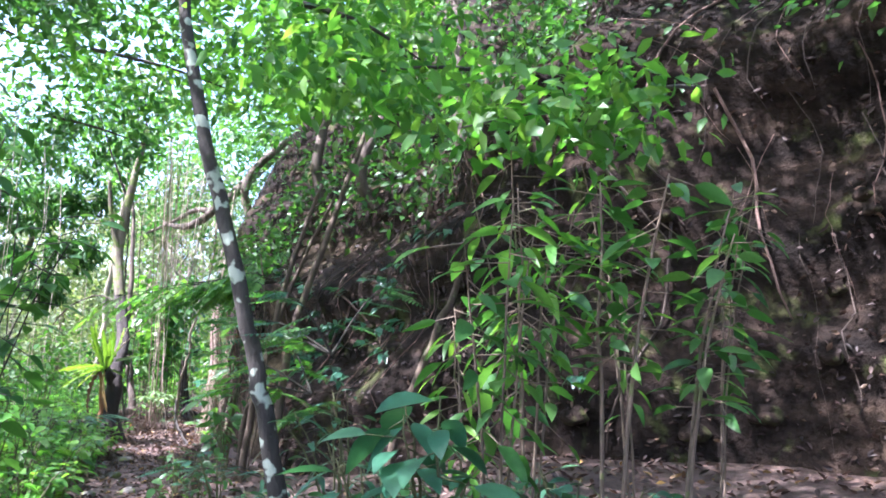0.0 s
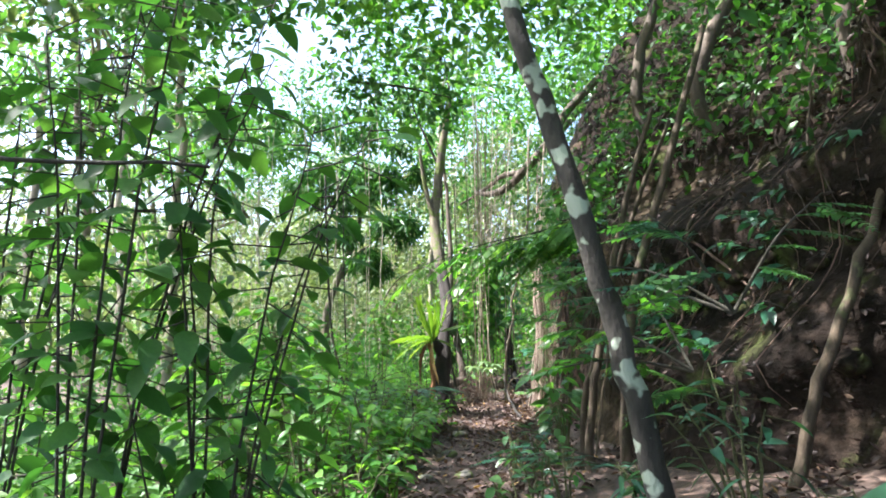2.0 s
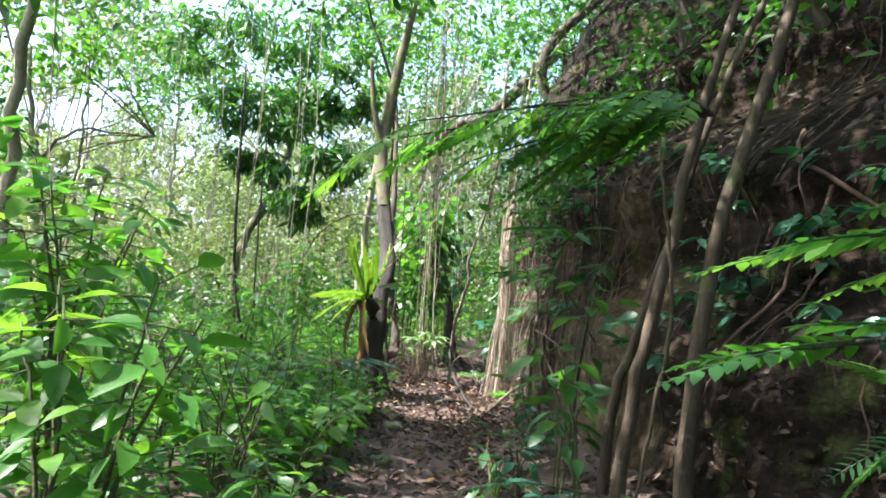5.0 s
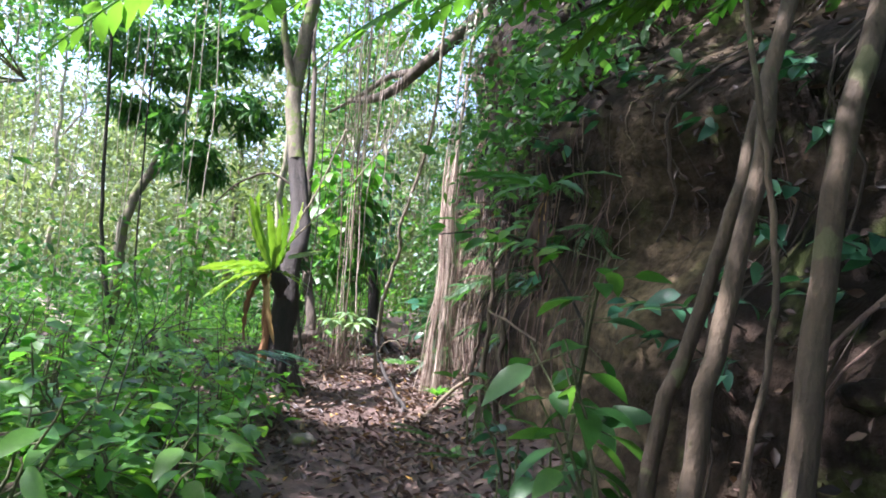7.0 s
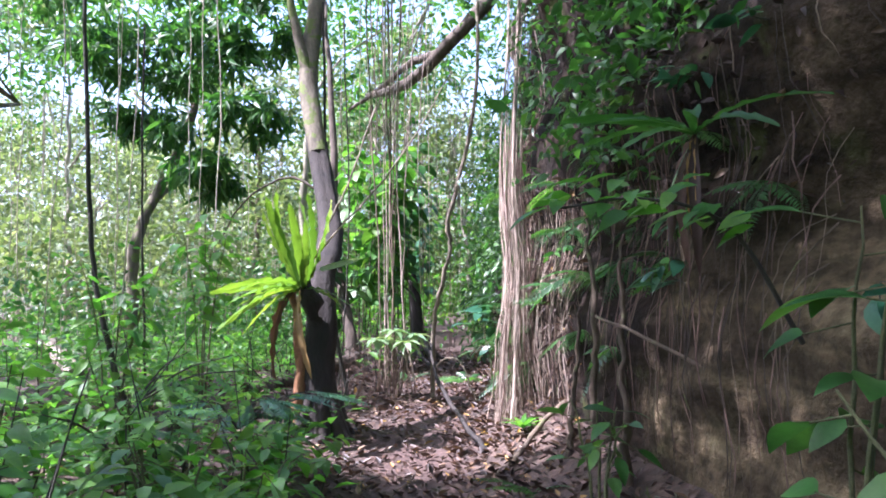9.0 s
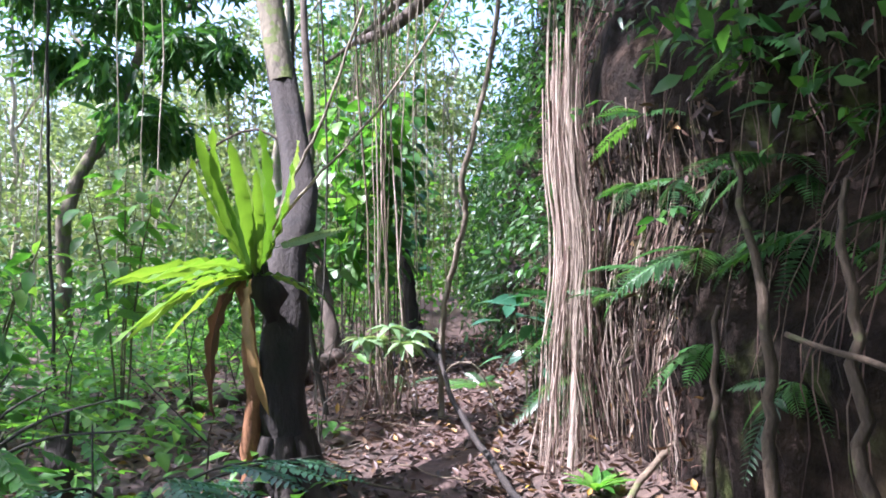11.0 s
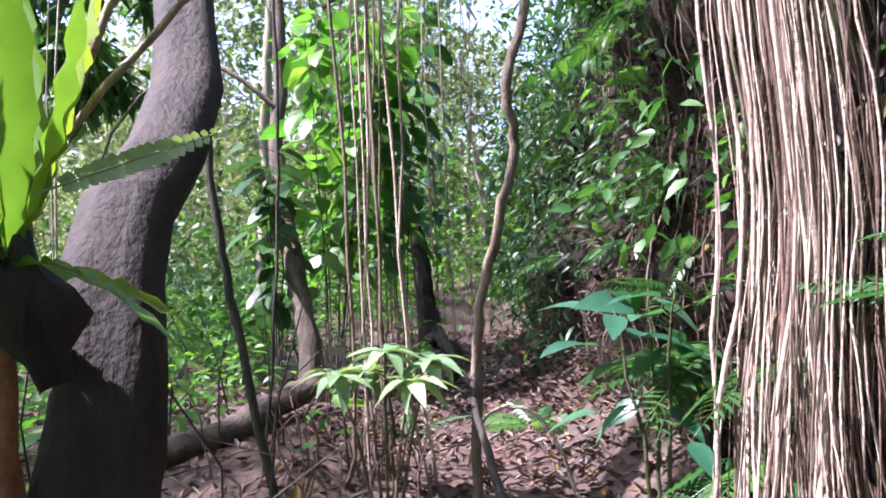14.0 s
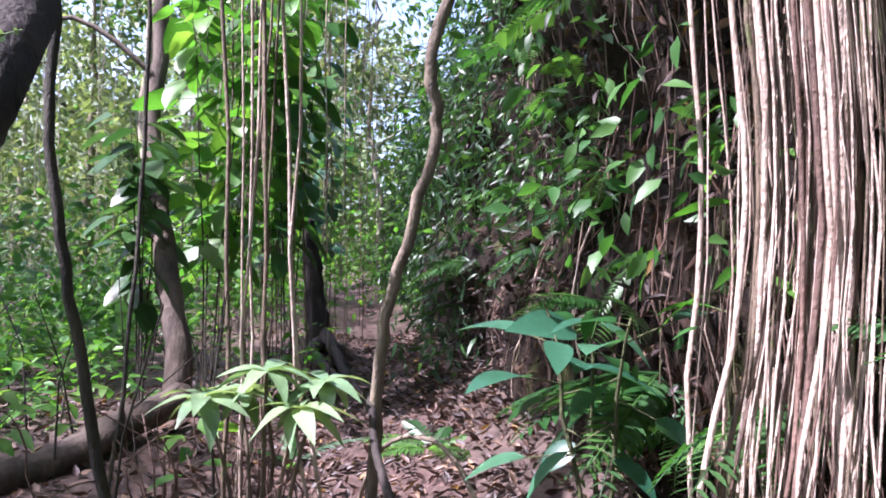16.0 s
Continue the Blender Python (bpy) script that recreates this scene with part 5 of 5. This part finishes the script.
for x, y, sx in [(0.2, 13.95, 0.13), (0.45, 11.3, 0.12), (0.15, 12.3, 0.10), (0.55, 8.7, 0.10), (0.28, 9.7, 0.08), (0.85, 10.5, 0.07), (1.4, 18.3, 0.08), (0.0, 11.0, 0.09)]:
    stone("stone", (x, y, gz(x, y, 0.02)), (sx * 1.2, sx, sx * 0.65), "rounded mossy stone at the edge of the trail")
for k in range(60):
    y, s = rng.uniform(4.5, 10.9), rng.uniform(0.3, 2.6)
    p = bank_point(float(y), float(s))
    sz = rng.uniform(0.04, 0.15)
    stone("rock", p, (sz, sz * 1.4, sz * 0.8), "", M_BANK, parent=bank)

# ---- leaf litter, undergrowth and bank growth ----
LIT = [leaf_mesh(CURL, M_DEAD), leaf_mesh(OVATE_S, M_DEAD), leaf_mesh(LANCE_S, M_DEAD)]
YEL = leaf_mesh(OVATE_S, M_YELLOW)
lit_p = []
while len(lit_p) < 12000:
    y = rng.uniform(2.5, 24)
    x = trail_x(y) + (rng.normal(0.35, 0.7) if rng.random() < 0.75 else rng.uniform(-5, 2.5))
    if x > foot_x(y) + 0.05 or abs(x - trail_x(y)) < 0.35 and rng.random() < 0.6:
        continue
    lit_p.append((x, y))
while len(lit_p) < 17000:
    x, y = rng.uniform(-3.5, 2.2), rng.uniform(13, 20)
    if x < foot_x(y):
        lit_p.append((x, y))
while len(lit_p) < 21500:
    y = rng.uniform(2.5, 9.5)
    x = rng.uniform(trail_x(y) + 0.4, foot_x(y) + 0.1)
    lit_p.append((x, y))
lit_p = np.array(lit_p)
near = np.where((lit_p[:, 1] > 12.5) & (lit_p[:, 1] < 16.5) & (np.abs(lit_p[:, 0] - 0.9) < 0.8))[0][:230]
for i in near:
    x, y = lit_p[i]
    a = rng.uniform(0, 6.28)
    m = Matrix.Translation(metres((x, y, ground_z(x, y) + 0.012))) @ frame_of((math.cos(a), math.sin(a), rng.normal(0.05, 0.12)), rng.normal(0, 0.35)) @ Matrix.Scale(rng.uniform(0.05, 0.11), 4)
    part("dead_leaf", YEL if rng.random() < 0.07 else LIT[i % 3], ground, "", m)
rest = np.delete(lit_p, near, 0)
p3 = np.array([(x, y, ground_z(x, y) + 0.012) for x, y in rest])
d3 = rand_dirs(len(p3), 0.06, 0.12)
tagged(new("leaf_litter", cloud("leaf_litter", metres(p3), d3, rng.uniform(0.045, 0.11, len(p3)), CURL, M_DEAD_J, 0.4)), "brown curled fallen leaves over the ground", "leaf litter", kind="stuff")
pts = [bank_point(float(rng.uniform(5, 22)), float(rng.uniform(1.2, 8.5) if rng.random() < 0.8 else rng.uniform(0, 1.2))) for _ in range(15000)]
p3 = np.array([p for p in pts if not 14.8 < p[1] < 16.0 and not (11.4 < p[1] < 14.8 and p[2] < 2.0)]) - (0.03, 0, -0.01)
tagged(new("bank_litter", cloud("bank_litter", metres(p3), rand_dirs(len(p3), -0.5, 0.6) + (-0.3, 0, 0), rng.uniform(0.04, 0.11, len(p3)), CURL, M_DEAD_SHADED, 1.0)), "dead brown leaves caught on the bank", "leaf litter", kind="stuff")

up, ud, us = [], [], []
for k in range(3400):
    y = rng.uniform(2, 27)
    x = trail_x(y) - 0.55 - abs(rng.normal(0, 3.2)) - rng.uniform(0, 0.5)
    h = rng.uniform(0.15, 0.75) * (1.0 if x > -3 else 1.4)
    if y > 14.6 and x > -0.9 and k % 12 or y > 14.6 and x > -1.9 and k % 3:
        continue
    z = ground_z(x, y)
    for j in range(9):
        a = j * 2.4 + k
        f = rng.uniform(0.3, 1)
        up.append((x + math.cos(a) * 0.1 * f, y + math.sin(a) * 0.1 * f, z + h * f))
        ud.append((math.cos(a), math.sin(a), rng.uniform(-0.5, 0.5)))
        us.append(rng.uniform(0.09, 0.2))
up, ud, us = metres(up), np.array(ud), np.array(us)
sel = rng.random(len(up)) < 0.5
# Both halves use the bright colour, so light on them is painted in
tagged(new("undergrowth", cloud("undergrowth", up[sel], ud[sel], us[sel], OVATE_S, M_CLOUD_B, 0.3)), "dense low green undergrowth", "undergrowth", kind="stuff")
tagged(new("undergrowth", cloud("undergrowth", up[~sel], ud[~sel], us[~sel], OVATE_S, M_CLOUD_B, 0.3)), "dense low bright green undergrowth", "undergrowth", kind="stuff")
sv, sf, n = [], [], 0
for k in range(320):
    y = rng.uniform(3, 26)
    x = trail_x(y) - 0.7 - abs(rng.normal(0, 3.0))
    h = rng.uniform(0.4, 1.3)
    v, f = tube([(x, y, ground_z(x, y)), (x + rng.normal(0, 0.08), y + rng.normal(0, 0.08), ground_z(x, y) + h / 2), (x + rng.normal(0, 0.2), y + rng.normal(0, 0.2), ground_z(x, y) + h)], [0.008, 0.003], 4, cap=False)
    sv.append(v)
    sf.append(f + n)
    n += len(v)
tagged(new("undergrowth_stems", fast_mesh("undergrowth_stems", metres(np.vstack(sv)), np.vstack(sf), M_STEM_D)), "thin dark stems of the undergrowth", "undergrowth", kind="stuff")

# taller brush in the middle distance
bp, bd, bsz = [], [], []
for k in range(420):
    y = rng.uniform(8, 40)
    x = min(trail_x(y) - 2.2, -1.4) - abs(rng.normal(0, 6.5))
    h = rng.uniform(0.6, 2.6)
    if y > 14.5 and x > -4.5 and k % 4 or k % 4 == 0:
        continue
    c = np.array((x, y, ground_z(x, y)))
    m = 60
    bp.append(c + rng.normal(0, 1, (m, 3)) * (0.45, 0.45, 0) + np.stack([np.zeros(m), np.zeros(m), h * rng.uniform(0.15, 1, m)], 1))
    bsz.append(rng.uniform(0.10, 0.22, m))
for k in range(34):
    c = np.array((rng.uniform(-4.6, -1.0), rng.uniform(19.5, 24.5), 0.1))
    bp.append(c + rng.normal(0, 1, (60, 3)) * (0.4, 0.4, 0) + np.stack([np.zeros(60), np.zeros(60), rng.uniform(0.8, 3.0) * rng.uniform(0.1, 1, 60)], 1))
    bsz.append(rng.uniform(0.10, 0.2, 60))
bp, bsz = np.vstack(bp), np.concatenate(bsz)
tagged(new("brush", cloud("brush", metres(bp), rand_dirs(len(bp), -0.1), bsz, OVATE_S, M_CLOUD)), "tall leafy brush beyond the trail", "undergrowth", kind="stuff")
bp = []
for k in range(230):
    y = rng.uniform(23.5, 42)
    x = trail_x(y) + (rng.uniform(-4, -0.7) if k % 2 else rng.uniform(0.6, 4)) if y < 30 else rng.uniform(-6, 8)
    bp.append(np.array((x, y, 0.1)) + rng.normal(0, 1, (70, 3)) * (0.5, 0.5, 0) + np.stack([np.zeros(70), np.zeros(70), rng.uniform(0.1, 1, 70) * rng.uniform(1, 8.0)], 1))
bp = np.vstack(bp)
tagged(new("brush", cloud("brush", metres(bp), rand_dirs(len(bp), -0.2), rng.uniform(0.12, 0.26, len(bp)), OVATE_S, M_CLOUD_B)), "dark leafy brush closing the trail", "undergrowth", kind="stuff")

# growth on the bank: top edge, upper slope and the leafy wall further on
gp, gs = [], []
for k in range(640):
    y = rng.uniform(3, 32)
    s = rng.uniform(4.2, 10) if y < 12.3 else rng.uniform(2.7, 8) if y < 15.8 else rng.uniform(1.2, 8) if y < 18.5 else rng.uniform(0.1, 7)
    c = np.array(bank_point(float(y), float(s)))
    m = 42
    gp.append(c + rng.normal(0, 1, (m, 3)) * (0.3, 0.4, 0.34) + (-0.22, 0, 0.12))
    gs.append(rng.uniform(0.09, 0.2, m))
gp, gs = np.vstack(gp), np.concatenate(gs)
keep = ~shades_lit_spot(metres(gp)) & ~((gp[:, 1] > 14.5) & (gp[:, 1] < 16.0) & (gp[:, 2] < 2.5))
gp, gs = gp[keep], gs[keep]
sel = gp[:, 1] < 14.5
tagged(new("bank_growth", cloud("bank_growth", metres(gp[sel]), rand_dirs(sel.sum(), -0.35) + (-0.3, 0, 0), gs[sel], OVATE_S, M_CLOUD)), "leafy growth along the top of the bank", "undergrowth", kind="stuff")
tagged(new("bank_growth", cloud("bank_growth", metres(gp[~sel]), rand_dirs((~sel).sum(), -0.7) + (-0.3, 0, 0), gs[~sel] * np.where(gp[~sel][:, 1] < 19, 0.62, 1.1), LANCE_S, M_CLOUD_D)), "dark leafy growth hanging on the bank", "undergrowth", kind="stuff")
# scattered single plants on the face
for k in range(26):
    y, s = rng.uniform(8.5, 13.5), rng.uniform(0.9, 3.6)
    p = bank_point(float(y), float(s))
    t = thing("creeper", (p[0] - 0.04, p[1], p[2]), "blue-green creeper leaves on the bank", "creeper", "creepers on the bank")
    limb("stem", curve_pts([(0.05, 0, 0.02), (-0.1, 0.1, 0.1), (-0.22, 0.25 * rng.normal(), 0.02)], 6), [0.006, 0.003], M_STEM_D, t, 5)
    for j in range(7):
        a = rng.uniform(1.6, 4.7)
        leaf_at(t, OVATE, M_LEAF_BL, (-0.03 * j, 0.06 * rng.normal(), 0.08 * rng.random()), (math.cos(a), math.sin(a), rng.uniform(-0.8, 0.3)), rng.uniform(0.12, 0.22), rng.normal(0, 0.4))
for k in range(24):
    y, s = rng.uniform(10.0, 11.6), rng.uniform(1.1, 3.2)
    p = bank_point(float(y), float(s))
    t = thing("creeper", (p[0], p[1], p[2]), "pale blue-green creeper leaves beside climbing roots", "creeper", "creepers on the bank")
    tip = np.array((-rng.uniform(0.2, 0.6), rng.normal(-0.1, 0.15), rng.uniform(-0.05, 0.15)))
    line = curve_pts([(0.06, 0, -0.02), tip * 0.5 + (0, 0, 0.06), tip], 7)
    limb("stem", line, [0.006, 0.003], M_STEM_D, t, 5)
    for j in range(8):
        a = rng.uniform(2.0, 5.0)
        leaf_at(t, OVATE if j % 2 else BROAD, M_LEAF_BL, line[2 + j % 5], (math.cos(a), math.sin(a), rng.uniform(-0.7, 0.2)), rng.uniform(0.11, 0.19), rng.normal(0, 0.5))
# leafy boughs over the trail's start
for c, rad, n in [((2.5, 7.6, 4.1), (0.9, 0.8, 0.5), 26), ((3.2, 9.0, 5.0), (1.3, 1.0, 0.7), 34), ((-3.5, 10.5, 4.2), (1.6, 1.3, 1.2), 34), ((-0.6, 12.5, 5.6), (1.4, 1.2, 0.8), 26), ((2.6, 9.6, 5.2), (1.3, 1.2, 0.6), 26), ((0.6, 10.5, 5.6), (1.6, 1.3, 0.7), 26), ((-1.6, 9.2, 5.0), (1.6, 1.3, 0.9), 30), ((-2.6, 7.8, 4.0), (1.2, 1.2, 1.0), 26)]:
    t = thing("leafy_bough", c, "leafy bough hanging over the trail", "branch", "boughs over the trail")
    limb("limb", curve_pts([(-rad[0] * 0.6, 0.2, 0.3), (0, 0, 0.1), (rad[0] * 0.6, 0.1, -0.1)], 9), [0.03, 0.008], M_STEM_D, t, 6)
    crown_part(t, (0, 0, 0), rad, n, 22, 0.22, 0.15, OVATE_S, M_CLOUD_B if c[0] > 0 else M_CLOUD, 0.35, "foliage")

# ferns and drooping sprigs on the root-covered wall
for k in range(15):
    y, s = rng.uniform(13.1, 14.9) if k < 9 else rng.uniform(15.7, 17.6), rng.uniform(0.8, 2.2)
    p = bank_point(float(y), float(s))
    fern((p[0] + 0.02, p[1], p[2]), 5, rng.uniform(0.42, 0.65), "drooping fern growing out of the root-covered wall", 3.4, 2.6, -0.15, group="ferns on the wall")
for k in range(44):
    y, s = (rng.uniform(12.9, 17.8), rng.uniform(1.5, 4.4)) if k < 22 else (rng.uniform(13.7, 14.75), rng.uniform(1.9, 4.6))
    p = bank_point(float(y), float(s))
    t = thing("creeper", (p[0], p[1], p[2]), "green leafy sprig hanging from the root-covered wall", "creeper", "creepers on the wall")
    tip = np.array((-rng.uniform(0.2, 0.5), rng.normal(0, 0.2), rng.uniform(-0.25, 0.1)))
    line = curve_pts([(0.06, 0, -0.02), tip * 0.5 + (0, 0, 0.1), tip], 8)
    limb("stem", line, [0.006, 0.003], M_STEM_D, t, 5)
    for j in range(11):
        a = rng.uniform(2.0, 5.0)
        leaf_at(t, OVATE if j % 3 else LANCE, [M_LEAF, M_LEAF_B, M_LEAF][k % 3], line[2 + j % 6], (math.cos(a), math.sin(a), rng.uniform(-0.8, 0.1)), rng.uniform(0.07, 0.13), rng.normal(0, 0.5))
# broad-leaved climbers beyond the fallen log
for x, y, h in [(0.35, 21.3, 4.4), (1.05, 22.5, 4.0), (-0.35, 22.4, 4.8)]:
    plant("climber", "tall climber with broad glossy dark leaves", (x, y), h, 72, BROAD, M_LEAF_BL if x > 0.5 else M_LEAF, 0.32, (0.1, 0.0), 3, 0.6, 0.3, category="climber", group="broad-leaved climbers", stem_mat=M_ROOT_TAN, droop=0.5)
for k in range(26):
    x, y = rng.uniform(-0.1, 1.4), rng.uniform(19.3, 21.5)
    r = rng.uniform(0.003, 0.008)
    vine("hanging_root", "straight tan aerial root hanging from the canopy", [(x + rng.normal(0, 0.15), y, 8), (x + rng.normal(0, 0.08), y, 4.5), (x, y, gz(x, y) if k % 3 else rng.uniform(0.9, 2.2))], [r], M_ROOT_TAN if k % 3 else M_ROOT_PALE, 10, 0.012, "root", "hanging aerial roots", 4)

# reddish fibres and dead scraps behind the pale strands
fibre_o = np.array((2.0, 15.3, gz(2.0, 15.3)))
fibre = thing("root_fibres", tuple(fibre_o), "reddish-brown fibrous roots and scraps behind the curtain", "roots")
for k in range(165):
    y = rng.uniform(14.7, 16.1)
    st = rng.uniform(0.6, 2.5)
    se = max(0.05, st - rng.uniform(0.5, 1.5))
    jit = rng.normal(0, 0.035)
    pts = [np.array(bank_point(float(y + jit * f), float(st + (se - st) * f))) - (0.03 + 0.05 * math.sin(3.14 * f) + 0.04 * rng.random(), 0, 0) for f in (0, 0.25, 0.5, 0.75, 1)]
    r = rng.uniform(0.0015, 0.004)
    limb("strand", curve_pts(metres(pts) - metres(fibre_o), 9, 0.006), [r, r, r * 0.5], [M_ROOT, M_ROOT_PALE, M_ROOT_TAN][k % 3], fibre, 4)
pts = np.array([bank_point(float(rng.uniform(14.6, 16.6)), float(rng.uniform(0.05, 2.4))) for _ in range(1000)]) - (0.05, 0, 0)
tagged(new("bank_litter", cloud("bank_litter", metres(pts), rand_dirs(len(pts), -0.8, 0.5) + (-0.2, 0, 0), rng.uniform(0.05, 0.13, len(pts)), LANCE_S, M_DEAD_J, 1.0)), "dead leaf scraps caught behind the root curtain", "leaf litter", kind="stuff")

# leaf clumps bulging off the wall beyond and above the curtain
lp3 = []
for k in range(26):
    y = rng.uniform(15.9, 18.2) if k % 3 else rng.uniform(13.2, 14.6)
    z = rng.uniform(1.5, 4.8) if y > 15 else rng.uniform(2.6, 4.8)
    x = foot_x(y) + 0.12 * (z - 2) - rng.uniform(0.1, 0.55)
    lp3.append(np.array((x, y, z)) + rng.normal(0, 1, (46, 3)) * (0.17, 0.22, 0.24))
lp3 = metres(np.vstack(lp3))
lp3 = lp3[~shades_lit_spot(lp3)]
tagged(new("bank_growth", cloud("bank_growth", lp3, rand_dirs(len(lp3), -0.6) + (-0.2, -0.1, 0), rng.uniform(0.06, 0.12, len(lp3)), OVATE_S, M_CLOUD)), "green leaf clumps bulging off the root-covered wall", "undergrowth", kind="stuff")

# more leafy saplings and boughs before the bank at the start
for x, y, h, k in [(3.5, 6.9, 2.6, 0), (4.3, 6.9, 2.7, 1), (5.0, 7.0, 2.6, 0), (3.1, 6.9, 1.7, 1)]:
    plant("sapling", "thin sapling with fresh green leaves on bare stems", (x, y), h, 54, [OVATE, LANCE][k], [M_LEAF, M_LEAF_B][k], 0.21, (-0.05, -0.25), 3, 0.4, 0.3, category="shrub", group="saplings by the bank", stem_mat=M_ROOT_TAN, radius=0.009, droop=0.45)
for c, rad, n in [((3.4, 6.5, 2.9), (0.8, 0.4, 0.25), 16), ((2.6, 7.2, 3.5), (0.9, 0.6, 0.4), 20), ((4.2, 6.6, 3.2), (0.7, 0.4, 0.3), 12)]:
    t = thing("leafy_bough", c, "leafy bough hanging over the trail", "branch", "boughs over the trail")
    limb("limb", curve_pts([(1.1, 0.9, 0.6), (0.3, 0.2, 0.2), (-rad[0] * 0.7, 0.1, -0.1)], 9), [0.02, 0.006], M_STEM_D, t, 6)
    crown_part(t, (0, 0, 0), rad, n, 18, 0.2, 0.15, OVATE_S, M_CLOUD_B, 0.45, "foliage")
for k, (x, y) in enumerate([(2.9, 6.6), (3.5, 6.6), (4.0, 6.7), (3.3, 7.1), (2.55, 6.5), (4.5, 6.9), (2.75, 7.3), (3.9, 7.4)]):
    plant("seedling", "low blue-green seedling before the bank", (x, y), rng.uniform(0.3, 0.5), 24, [LANCE, OVATE][k % 2], M_LEAF_BL, 0.18, (0, 0), 4, 0.22, 0.25, group="seedlings")
# bright leaves beside the fern tree
spray((-1.55, 14.35, 0.75), [(-0.65, 14.1, 1.02), (-0.8, 14.4, 1.12), (-1.15, 14.0, 1.0), (-1.2, 14.6, 1.15)], PIN_FRONDS[:1], "bright pinnate leaves on a low branch beside the trail", per=4, size=0.62, dip=-0.3)
plant("shrub", "tall yellow-green shrub behind the fern tree", (-1.75, 16.5), 2.5, 96, OVATE, M_LEAF_B, 0.24, (0.1, 0), 4, 0.5, 0.4, group="shrubs left to grow beside the trail", droop=0.4)
plant("shrub", "tall yellow-green shrub behind the fern tree", (-2.3, 15.6), 1.7, 80, OVATE, M_LEAF_B, 0.22, (0.1, 0), 4, 0.45, 0.3, group="shrubs left to grow beside the trail", droop=0.4)
